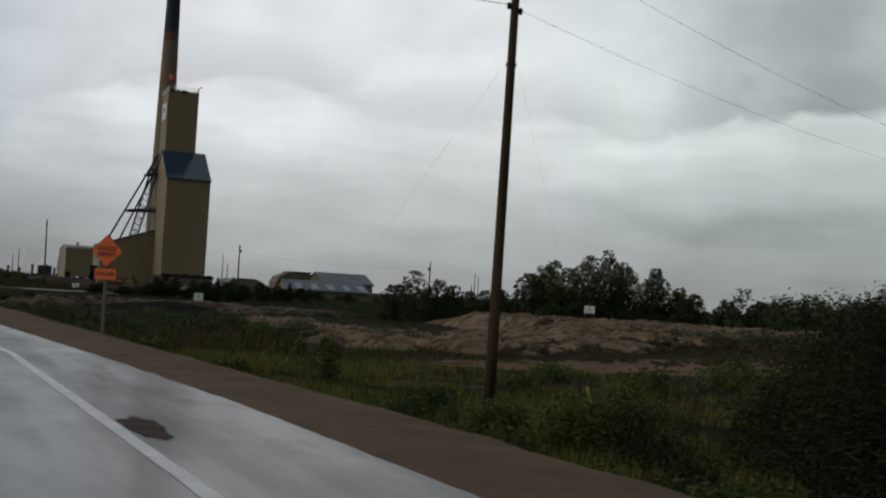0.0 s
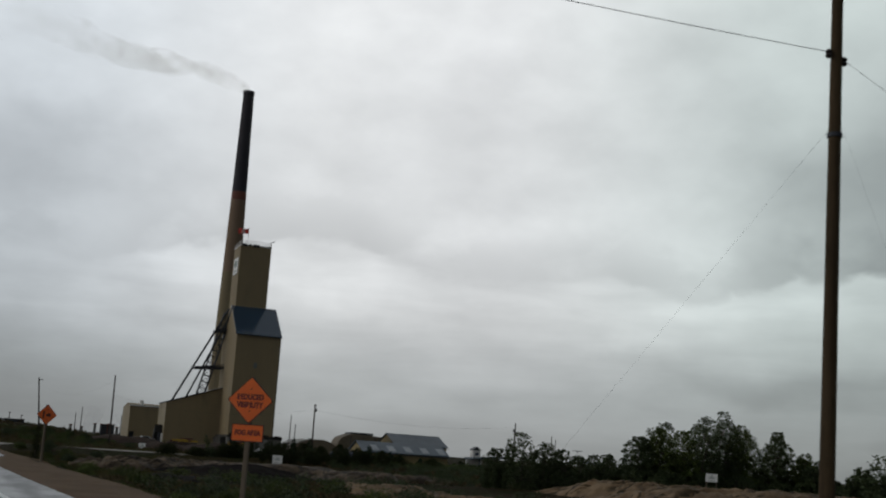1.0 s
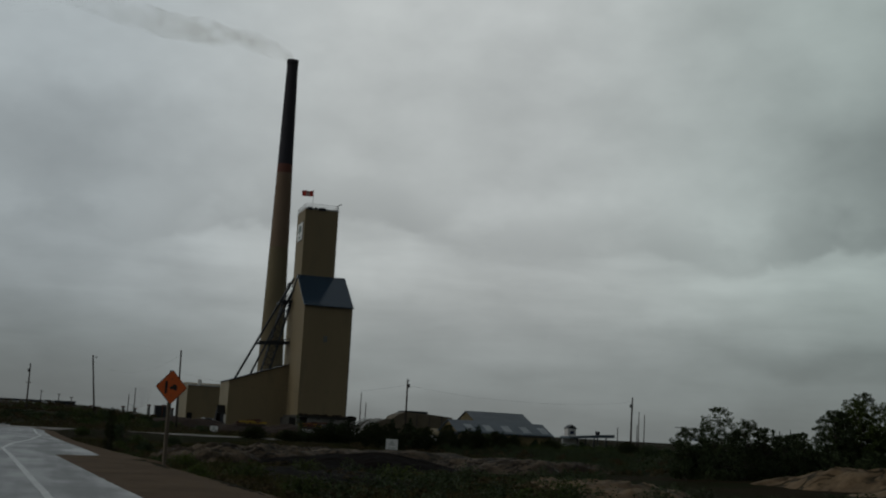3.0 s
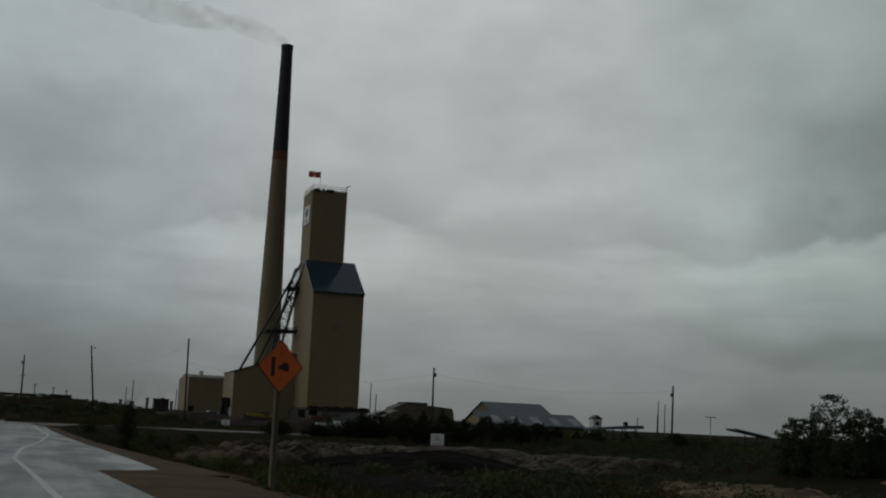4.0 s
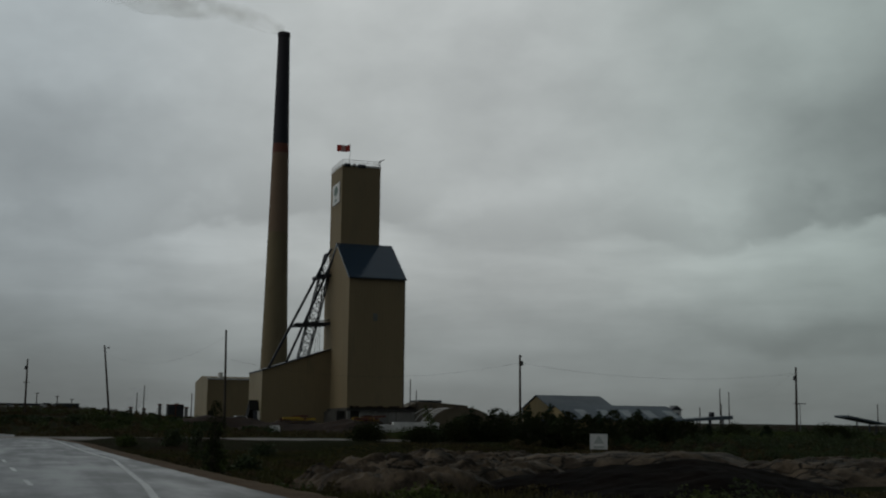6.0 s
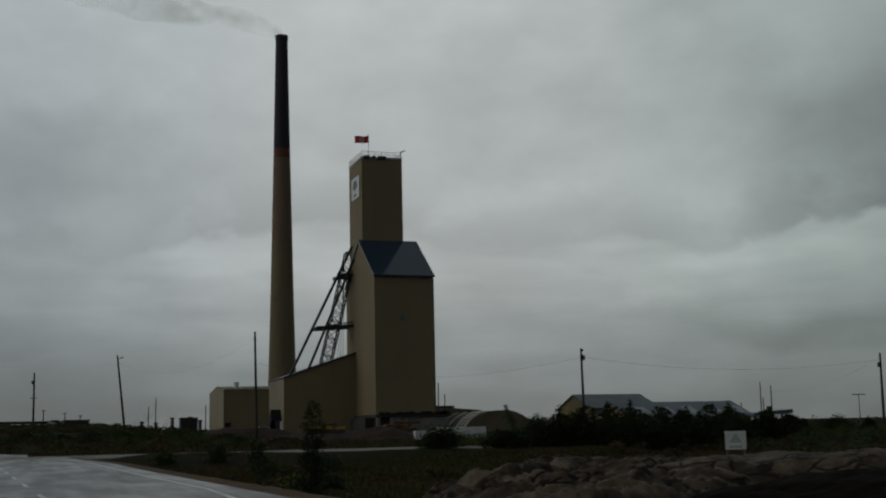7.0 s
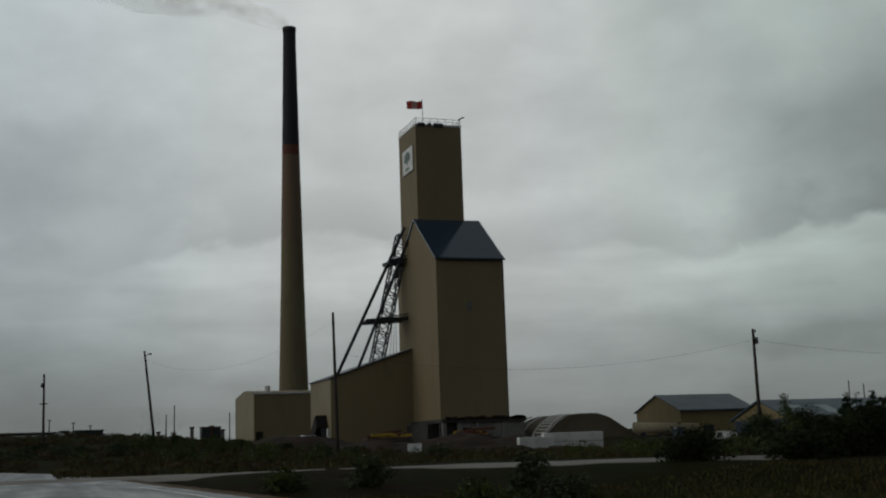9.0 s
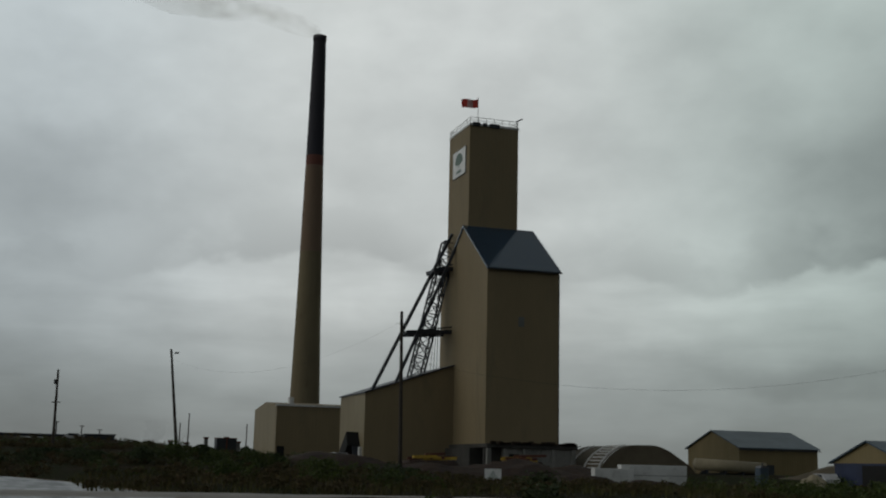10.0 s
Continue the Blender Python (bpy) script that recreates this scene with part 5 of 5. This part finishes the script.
def car(loc, rz, paint, label):
    o = thing("parked_car", loc, label, "car", "parked cars", rz)
    part("body", prism(bmesh.new(), ((-2.2, 0.35), (2.2, 0.35), (2.25, 0.8), (1.3, 0.95), (0.7, 1.45), (-1.3, 1.45), (-1.9, 0.95), (-2.25, 0.85)), -0.85, 0.85, axis="y"), paint, o)
    for s in (-1, 1):
        part("side_window", boxed(-1.2, 0.65, min(s * 0.86, s * 0.87), max(s * 0.86, s * 0.87), 0.98, 1.36), TRIM_DARK, o)
        for x in (-1.4, 1.4):
            part("wheel", tubed((x, s * 0.7, 0.33), (x, s * 0.88, 0.33), 0.33, seg=14), TRIM_DARK, o)


car((36.6, 369.0, 2.2), 10, HULL_WHITE, "small white car parked by the conveyor shed")
car((73.5, 293.0, land(73.5, 293.0)), 80, HULL_WHITE, "white car parked before the long shed")
car((-3.0, 425.0, 5.2), 0, HULL_WHITE, "white car on far-off ground")

# ---- loose things between the hangar and the sheds ----
o = thing("storage_tank", (90.5, 349.0, land(90.5, 349.0)), "long tan cylindrical tank lying on a dark steel frame", "tank")
base_z = 3.1 - land(90.5, 349.0)
part("shell", tubed((-1.0, 0, base_z), (10.5, -2.0, base_z - 0.5), 0.95, seg=24), PALE_CLOTH, o, "tan painted shell", True)
for x in (0.5, 3.5, 6.5, 9.5):
    part("leg", boxed(x - 0.15, x + 0.15, -1.2 - 0.17 * x, 0.6 - 0.17 * x, -0.4, base_z - 0.8 - 0.045 * x), STEEL_DARK, o)
part("side_sheet", boxed(-0.4, 10.0, -0.4, -0.2, -0.2, base_z - 1.3), STEEL_DARK, o, "dark sheeting below the tank")
o = thing("portable_toilet", (75.0, 307.7, land(75.0, 307.7)), "grey-blue plastic portable toilet by the shed", "portable toilet")
part("cabin", boxed(-0.6, 0.6, -0.6, 0.6, -0.1, 2.1, bevel=0.05), CABIN_BLUE, o)
part("roof", prism(bmesh.new(), ((-0.66, 2.1), (0.66, 2.1), (0.3, 2.35), (-0.3, 2.35)), -0.66, 0.66, axis="y"), TRANSFORMER, o, "pale domed roof")
part("door", boxed(-0.42, 0.42, -0.64, -0.605, 0.1, 1.95, bevel=0.01), CABIN_BLUE, o)
part("vent_pipe", tubed((0.35, 0.4, 2.2), (0.35, 0.4, 2.7), 0.06, seg=8), STEEL_DARK, o)
heap("canvas_heap", (57.3, 272.0), 2.6, 2.0, 1.5, PALE_CLOTH, "rounded heap under a pale canvas sheet", "covered heap", 51, 20)

# ---- plants ----


def leaf_sheet(centres, count, size, spread, seed, flat=0.35):
    """Many small folded leaves round clump centres (x, y, z, radius)."""
    rng = np.random.default_rng(seed)
    cs = np.array(centres, float)
    wts = cs[:, 3] ** 2
    pick = rng.choice(len(cs), count, p=wts / wts.sum())
    d = rng.normal(size=(count, 3))
    d /= np.linalg.norm(d, axis=1, keepdims=True)
    r = rng.uniform(0.25, 1.0, (count, 1)) ** 0.6
    pos = cs[pick, :3] + d * r * cs[pick, 3:4] * np.array(spread)
    u = rng.normal(size=(count, 3))
    u[:, 2] *= 0.6
    u /= np.linalg.norm(u, axis=1, keepdims=True)
    v = np.cross(u, rng.normal(size=(count, 3)))
    v /= np.linalg.norm(v, axis=1, keepdims=True) + 1e-9
    s = size * rng.uniform(0.55, 1.35, (count, 1))
    quad = np.stack([pos - u * s, pos + v * s * flat, pos + u * s, pos - v * s * flat], 1)
    return quad.reshape(-1, 3), np.arange(count * 4).reshape(-1, 4)


def sheet_object(name, verts, faces, material, parent=None, label=""):
    me = bpy.data.meshes.new(name)
    me.from_pydata(verts.tolist(), [], faces.tolist())
    me.materials.append(material)
    ob = new(name, me)
    ob.parent = parent
    if label:
        ob["label"] = label
    return ob


def broadleaf(loc, high, wide, count, size, seed, label, leaf=LEAF_DARK, group="broadleaf trees", stems=1, low=0.12, full=False):
    rnd = random.Random(seed)
    o = thing("tree" if high > 3.5 else "bush", (loc[0], loc[1], land(*loc[:2]) - 0.1), label, "tree" if high > 3.5 else "bush", group)
    bm = bmesh.new()
    clumps = []
    for s in range(stems):
        lean = Vector((rnd.uniform(-0.25, 0.25) * (0.4 if full else 1), rnd.uniform(-0.25, 0.25), 1)) * high * 0.8
        foot = Vector((rnd.uniform(-0.2, 0.2) * stems * 0.4, rnd.uniform(-0.2, 0.2) * stems * 0.4, 0))
        r = 0.02 * high / max(1, stems ** 0.5) + 0.01
        knots = [foot + lean * f + Vector((rnd.uniform(-0.05, 0.05), rnd.uniform(-0.05, 0.05), 0)) * high for f in (0, 0.35, 0.7, 1.0)]
        for k in range(3):
            tube(bm, knots[k], knots[k + 1], r * (1 - 0.3 * k), r * (0.7 - 0.28 * k), 6)
        for k in range(rnd.randint(11, 15)):
            f = rnd.uniform(low, 1.0)
            a = rnd.uniform(0, math.tau)
            start = foot + lean * f
            reach = wide * rnd.uniform(0.35, 0.95) * max(0.08, math.sin(math.pi * min(1.0, 0.2 + 0.8 * f))) ** 0.7
            end = start + Vector((math.cos(a) * reach, math.sin(a) * reach, high * rnd.uniform(-0.06, 0.1)))
            tube(bm, start, end, r * 0.4, r * 0.12, 5)
            for g in (0.5, 0.8, 1.0):
                c = start.lerp(end, g)
                clumps.append((c.x + rnd.gauss(0, 0.08) * wide, c.y + rnd.gauss(0, 0.08) * wide, c.z + rnd.gauss(0, 0.04) * high, wide * rnd.uniform(0.24, 0.44)))
        clumps.append((*knots[3], wide * 0.2))
        clumps += [(*(foot + lean * g), wide * 0.34) for g in (0.35, 0.5, 0.65, 0.8)]
    if full:
        clumps = []   # a crown that reaches the ground, with small clumps and a ragged outline
        lobes = [(rnd.uniform(0, math.tau), rnd.uniform(0.75, 1.15)) for _ in range(6)]
        for k in range(int(56 * high)):
            f = rnd.random() ** 0.85
            a = rnd.uniform(0, math.tau)
            lim = wide * (0.85 if f < 0.5 else 0.85 - 0.6 * ((f - 0.5) / 0.5) ** 1.5) * lobes[int(f * 5.99)][1]
            r = lim * rnd.random() ** 0.5
            clumps.append((lean.x * f + r * math.cos(a), lean.y * f + r * math.sin(a), high * (0.03 + 0.95 * f), rnd.uniform(0.14, 0.48) * (0.6 + wide / 6) * (1.25 - 0.8 * f)))
    part("trunk", bm, BARK, o)
    v, f = leaf_sheet(clumps, count, size, (1, 1, 0.85), seed)
    sheet_object("crown", v, f, leaf, o)
    return o


def spruce(loc, high, wide, count, size, seed, label, leaf=NEEDLES):
    rnd = random.Random(seed)
    o = thing("conifer", (loc[0], loc[1], land(*loc[:2]) - 0.1), label, "tree", "small conifers")
    bm = tube(bmesh.new(), (0, 0, 0), (rnd.uniform(-0.1, 0.1), 0, high), 0.022 * high, 0.004 * high, 7)
    clumps = []
    tiers = max(7, int(high * 2.2))
    for k in range(tiers):
        f = 0.06 + 0.94 * k / tiers
        reach = wide * (1 - f) ** 0.8 * rnd.uniform(0.7, 1.15) + 0.05
        for b in range(5):
            a = rnd.uniform(0, math.tau)
            end = Vector((math.cos(a) * reach, math.sin(a) * reach, high * f - 0.12 * reach))
            tube(bm, (0, 0, high * f), end, 0.012, 0.004, 4)
            for g in (0.35, 0.7, 1.0):
                clumps.append((end.x * g, end.y * g, high * f + (end.z - high * f) * g, 0.13 * high * (1 - f) + 0.1))
    clumps.append((0, 0, high * 0.97, 0.06 * high))
    part("trunk", bm, BARK, o)
    v, f = leaf_sheet(clumps, int(count * 1.3), size, (1, 1, 1.0), seed, 0.3)
    sheet_object("crown", v, f, leaf, o)
    return o


# tall dark trees behind the bedrock
for k, (x, y, h, wd) in enumerate(((83.5, 170, 7.3, 3.4), (87.5, 170, 8.6, 3.8), (92.3, 169, 10.3, 4.0), (95, 172, 9.7, 3.8), (98, 170, 11.6, 3.2), (101.5, 170, 9.9, 3.6), (104.0, 168, 9.2, 3.2), (106.4, 169, 9.3, 3.0), (90, 174, 9.4, 3.8), (103, 174, 9.4, 3.8), (112.5, 168, 5.8, 2.8), (109.0, 167, 6.6, 3.0), (85.5, 172, 7.2, 3.6), (89.8, 168, 8.4, 3.6), (99.8, 173, 10.0, 3.6), (110.8, 169, 5.8, 3.0))):
    broadleaf((x, y), h * 1.1, wd, 20000, 0.12, 20 + k, "tall dark leafy tree in a clump behind the bedrock", LEAF_MID if k % 2 else LEAF_DARK, "trees behind the bedrock", full=True)
for k in range(30):
    rr = random.Random(900 + k)
    x = 72 + 44 * (k + rr.random()) / 30
    broadleaf((x, 166 + rr.uniform(-3, 5)), rr.uniform(2.2, 3.6), rr.uniform(2.4, 3.2), 3600, 0.2, 300 + k, "dark bushy undergrowth below the tall trees", LEAF_DARK, "undergrowth bushes", stems=3, low=0.04, full=True)
for k in range(22):
    rr = random.Random(950 + k)
    x = 107 + 50 * (k + 0.6 * rr.random()) / 22
    broadleaf((x, 160 + rr.uniform(-5, 6)), rr.uniform(4.0, 5.6), rr.uniform(2.4, 3.1), 5200, 0.22, 340 + k, "dark rounded tree in the low treeline", LEAF_DARK, "treeline", stems=2, low=0.04, full=True)
# dark willow clump
for k, (x, y, h, wd) in enumerate(((58.0, 152.0, 6.2, 3.2), (62.0, 153.5, 5.4, 2.6), (65.0, 155.0, 4.6, 2.6), (55.5, 153.0, 4.4, 2.4), (69.0, 158.0, 4.0, 2.4), (73.5, 163.0, 4.2, 2.2), (78.0, 168.0, 4.6, 2.4), (66.0, 168.0, 3.6, 2.6), (71.0, 172.0, 3.8, 2.6), (82.0, 174.0, 4.4, 2.6), (85.0, 170.0, 4.0, 2.6))):
    broadleaf((x, y), h * 1.12, wd, 11000, 0.12, 40 + k, "dark rounded willow clump beside the bedrock", LEAF_DARK, "willow clumps", stems=3, low=0.1, full=True)
# shrubs and young spruces between the rocks and the sheds
for k, (x, y, h) in enumerate(((48.8, 235, 4.1), (52.0, 236, 4.3), (63.1, 235, 4.7), (67.0, 234, 3.6), (73.8, 237, 2.6), (56.9, 233, 3.4), (81.7, 236, 2.8), (60.0, 240, 3.2))):
    spruce((x, y), h * (0.8 if x > 60 else 1.0), 1.3, 4200, 0.17, 60 + k, "small dark spruce in the scrub before the sheds")
for k, (x, y, h, wd) in enumerate(((40.4, 234, 2.9, 2.2), (44.0, 231, 2.6, 2.2), (47.0, 238, 3.4, 2.4), (50.5, 230, 2.6, 2.4), (54.5, 238, 3.0, 2.4), (59.5, 230, 3.2, 2.2), (66.0, 238, 3.2, 2.4), (67.9, 231, 3.2, 2.3), (74.0, 232, 2.8, 2.4), (78.0, 240, 2.6, 2.4), (89.5, 235, 3.3, 2.6), (86.0, 228, 2.4, 2.4), (95.0, 238, 2.8, 2.6), (37.0, 226, 1.8, 2.0), (42.0, 224, 1.9, 2.2), (30.5, 216, 1.6, 2.0), (24.0, 215, 1.8, 2.2), (33.0, 214, 2.4, 2.2), (36.0, 218, 2.2, 2.2), (28.0, 211, 1.3, 1.9))):
    broadleaf((x, y), h * (0.75 if x > 58 else 1.0), wd, 4200, 0.13, 80 + k, "dense dark green shrub in the scrub before the sheds", LEAF_DARK if k % 3 == 0 else LEAF_DEEP, "scrub bushes", stems=4, low=0.08)
for k, (x, y, h, wd) in enumerate(((34.5, 214, 2.8, 1.8), (37.5, 215.5, 3.6, 2.0), (41, 217, 3.6, 2.1), (44, 219, 3.4, 2.0), (47.5, 221, 3.6, 2.1), (51, 223, 3.2, 2.0), (54.5, 225, 3.6, 2.1), (39, 211, 2.3, 1.8), (43, 212.5, 2.5, 1.9), (47.5, 214.5, 2.5, 1.9), (52.5, 217, 2.6, 2.0), (57.5, 220, 2.8, 2.0), (59, 227, 3.2, 2.1), (63.5, 229, 3.0, 2.1), (62, 222, 2.4, 2.0))):
    broadleaf((x, y), h, wd, 4200, 0.13, 430 + k, "dense dark thicket bush on the bank before the sheds", LEAF_DEEP, "thicket bushes", stems=3, low=0.05, full=True)
# saplings
broadleaf((3.0, 167.0), 4.6, 0.65, 10000, 0.045, 120, "slender dark young birch beside the highway", LEAF_DEEP, "saplings", low=0.25, full=True)
broadleaf((30.7, 215.0), 4.3, 0.8, 600, 0.1, 121, "thin feathery young birch among bushes", LEAF_MID, "saplings", low=0.45)
spruce((34.6, 215.0), 3.6, 1.0, 1600, 0.13, 122, "small dark spruce among bushes")
broadleaf((5.9, 192.8), 3.6, 1.0, 1400, 0.1, 123, "slender dark young tree by the highway", LEAF_DARK, "saplings", low=0.2)
for k, (x, y, h, wd) in enumerate(((2.8, 300, 2.6, 2.2), (-0.5, 298, 1.8, 2.2), (6.8, 301, 1.6, 2.0), (-6.0, 300, 1.6, 2.4), (11, 296, 1.5, 2.2), (-11, 306, 1.5, 2.2), (1.9, 214, 1.0, 1.2), (5.8, 214, 1.7, 1.2), (9.5, 262, 1.6, 2.0), (15, 264, 1.4, 2.0), (3.5, 268, 1.2, 1.8), (21, 250, 1.3, 1.8), (8, 205, 1.1, 1.5), (12.5, 206, 1.0, 1.5), (4.6, 178, 1.3, 1.0), (7.5, 184, 1.2, 1.2))):
    broadleaf((x, y), h, wd, 1500, 0.12, 140 + k, "low dark scrubby bush on the dirt bank", LEAF_DARK if k % 2 else LEAF_MID, "bank bushes", stems=4, low=0.05)
for k, (x, y, h, wd) in enumerate(HILL_BUSHES):
    broadleaf((x, y), h, wd, 2600, 0.2, 400 + k, "dark dense bush on the rough bank before the works", LEAF_DARK, "hill bushes", stems=3, low=0.05, full=True)
# roadside growth close to the highway
near = ((11.2, 23.5, 0.9, 1.0), (14.2, 26.5, 1.7, 1.2), (10.6, 18.5, 0.6, 0.9), (13.0, 19.0, 0.7, 1.1), (15.0, 17.5, 2.6, 1.6), (16.6, 19.0, 3.1, 1.7), (14.8, 23.0, 0.9, 1.3), (12.2, 16.0, 0.7, 1.0), (17.6, 22.0, 2.6, 1.7), (19.5, 24.5, 2.4, 1.7), (16.0, 26.5, 1.6, 1.5), (22.5, 27.5, 2.6, 1.9), (13.0, 28.0, 1.3, 1.2), (21.0, 33.0, 0.8, 1.4), (25.5, 33.0, 1.9, 1.8), (14.5, 36.5, 1.0, 1.1), (12.4, 33.0, 0.9, 1.0), (9.6, 14.0, 1.0, 0.9), (13.6, 13.2, 2.0, 1.3), (16.0, 14.6, 2.8, 1.6), (17.2, 18.6, 4.9, 1.7), (18.8, 19.6, 5.4, 2.0), (20.5, 22.5, 4.6, 2.0), (19.0, 16.5, 5.2, 2.0), (22.5, 25.0, 4.0, 2.2), (25.0, 29.0, 3.6, 2.2))
for k, (x, y, h, wd) in enumerate(near):
    broadleaf((x, y), h, wd, 3000 if h < 1 else 7500 if h < 3.5 else 17000, 0.055, 170 + k, "leafy green roadside bush in the ditch", LEAF_DEEP if (x >= 13 and y < 25) or h > 2 else LEAF_BRIGHT if k in (1, 12) else LEAF_MID, "roadside bushes", stems=5, low=0.05)
for k, (x, y, h, wd) in enumerate(((24.0, 40.0, 1.1, 1.6), (28.0, 44.0, 1.3, 1.8), (23.0, 47.0, 0.9, 1.4), (33.0, 47.0, 1.2, 1.8), (27.0, 52.0, 0.9, 1.5), (38.0, 52.0, 1.3, 2.0), (31.0, 38.0, 1.5, 2.0), (14.2, 47.0, 2.3, 0.7), (10.6, 47.0, 0.9, 1.0), (9.0, 58.0, 1.0, 1.1), (11.5, 70.0, 1.0, 1.3), (12.0, 84.0, 0.9, 1.4), (8.0, 76.0, 0.9, 1.2), (6.5, 92.0, 1.0, 1.2), (9.0, 105.0, 1.1, 1.4), (6.0, 120.0, 1.1, 1.3), (10.0, 128.0, 1.2, 1.5), (5.0, 138.0, 1.0, 1.2), (8.0, 146.0, 1.1, 1.3), (4.0, 152.0, 1.0, 1.1), (17.0, 98.0, 1.3, 1.8), (22.0, 90.0, 1.4, 1.8), (24.0, 110.0, 1.4, 1.9), (16.0, 140.0, 1.2, 1.6), (20.0, 128.0, 1.3, 1.8))):
    broadleaf((x, y), h, wd, 1800, 0.085, 200 + k, "low green weeds and willow shoots by the road", LEAF_BRIGHT if k % 3 == 0 else LEAF_MID, "roadside weeds", stems=5, low=0.03)


def build_far_woods():
    rng = np.random.default_rng(5)
    clumps = []
    for k in range(230):
        x = rng.uniform(108, 260)
        y = 150 + (x - 112) * 0.12 + rng.normal(0, 9)
        top = rng.uniform(4.5, 7.4)
        for j in range(7):
            clumps.append((x + rng.normal(0, 1.2), y + rng.normal(0, 1.2), land(x, y) + top * (0.15 + 0.85 * j / 7), 1.9 - 0.17 * j))
    for k in range(420):
        x = rng.uniform(100, 420)
        y = 290 + rng.normal(0, 26) - (x - 100) * 0.2
        for j in range(3):
            clumps.append((x, y, land(x, y) + 1.0 * j / 3, 1.6 - 0.3 * j))
    v, f = leaf_sheet(clumps, 150000, 0.34, (1, 1, 1), 6)
    tagged(sheet_object("far_woods", v, f, LEAF_DARK), "dark low woods along the horizon", "woods", kind="stuff")


def build_scrub():
    """Knee-high heath and willow scrub over the rough ground."""
    rng = np.random.default_rng(15)
    for name, spots, leaf, label in (
        ("heath_scrub", ((44, 150, 165, 228, 900), (34, 60, 185, 200, 60), (62, 120, 70, 104, 260), (8, 40, 84, 150, 160)), LEAF_DARK, "dark knee-high willow scrub among bedrock"),
        ("bank_scrub", ((-40, 30, 330, 410, 90), (-14, 22, 252, 330, 60), (34, 112, 224, 256, 420)), LEAF_MID, "dark scrub on the dirt banks before the works"),
        ("brown_heath", ((-45, 34, 335, 425, 520), (-16, 24, 240, 345, 420), (24, 60, 240, 300, 120), (30, 60, 185, 226, 200), (2, 22, 150, 200, 160), (40, 150, 160, 250, 700), (6, 30, 90, 160, 260), (34, 80, 62, 96, 320), (60, 260, 240, 300, 500)), HEATH, "brown twiggy heath over rough ground"),
    ):
        clumps = []
        for x0, x1, y0, y1, count in spots:
            for _ in range(count):
                x, y = rng.uniform(x0, x1), rng.uniform(y0, y1)
                if side_gap(x, y) < 7 or noise.noise((x * 0.05, y * 0.05, 4.0)) < -0.25:
                    continue
                r = rng.uniform(0.5, 1.1) * (0.5 if name == "brown_heath" else 1.0)
                for j in range(3):
                    clumps.append((x + rng.normal(0, 0.5), y + rng.normal(0, 0.5), land(x, y) + r * (0.2 + 0.3 * j), r * (1.0 - 0.2 * j)))
        v, f = leaf_sheet(clumps, len(clumps) * 75, 0.11, (1, 1, 0.8), 16)
        tagged(sheet_object(name, v, f, leaf), label, "scrub", kind="stuff")


def build_grass():
    """Blades of rough grass and dead stalks, thick by the shoulder and thinner out on the field."""
    rng = np.random.default_rng(9)
    spots = []
    for y0, y1, depth, count, tall in ((2, 62, 26, 90000, 0.42), (62, 130, 26, 45000, 0.45), (130, 205, 34, 50000, 0.36)):
        ys = rng.uniform(y0, y1, count)
        ds = rng.exponential(0.34, count).clip(0, 1) * depth
        for y, d in zip(ys, ds):
            x = kerbless(y) + 0.8 + d
            if noise.noise((x * 0.25, y * 0.25, 8.0)) > -0.25:
                spots.append((x, y, tall * (0.4 + 0.8 * rng.random()) * (0.5 + 0.5 * min(d, 2.0) / 2.0)))
    for _ in range(60000):
        x, y = rng.uniform(-3, 75), rng.uniform(186, 210)
        if x > kerbless(y) + 0.8 and side_gap(x, y) > 6:
            spots.append((x, y, rng.uniform(0.08, 0.22)))
    for _ in range(16000):
        x, y = rng.uniform(-8, 110), rng.uniform(236, 275)
        spots.append((x, y, 0.5 * rng.uniform(0.4, 1.2)))
    for name, lo, hi, material, label in (("roadside_grass", -99, 62, GRASS, "rough green and straw-coloured roadside grass"), ("moor_grass", 62, 999, GRASS_DARK, "dark rough grass on the moorland")):
        blades = [s for s in spots if lo <= s[1] < hi]
        n = len(blades)
        verts = np.zeros((n * 3, 3))
        ang, lean = rng.uniform(0, math.tau, n), rng.uniform(0.0, 0.5, n)
        wide = rng.uniform(0.012, 0.03, n) * (1.0 if hi < 100 else 2.2)
        for k, (x, y, h) in enumerate(blades):
            z = land(x, y) - 0.03
            c, s = math.cos(ang[k]), math.sin(ang[k])
            verts[3 * k] = (x - c * wide[k], y - s * wide[k], z)
            verts[3 * k + 1] = (x + c * wide[k], y + s * wide[k], z)
            verts[3 * k + 2] = (x - s * lean[k] * h, y + c * lean[k] * h, z + h)
        tagged(sheet_object(name, verts, np.arange(n * 3).reshape(-1, 3), material), label, "grass", kind="stuff")


build_far_woods()
build_scrub()
build_grass()
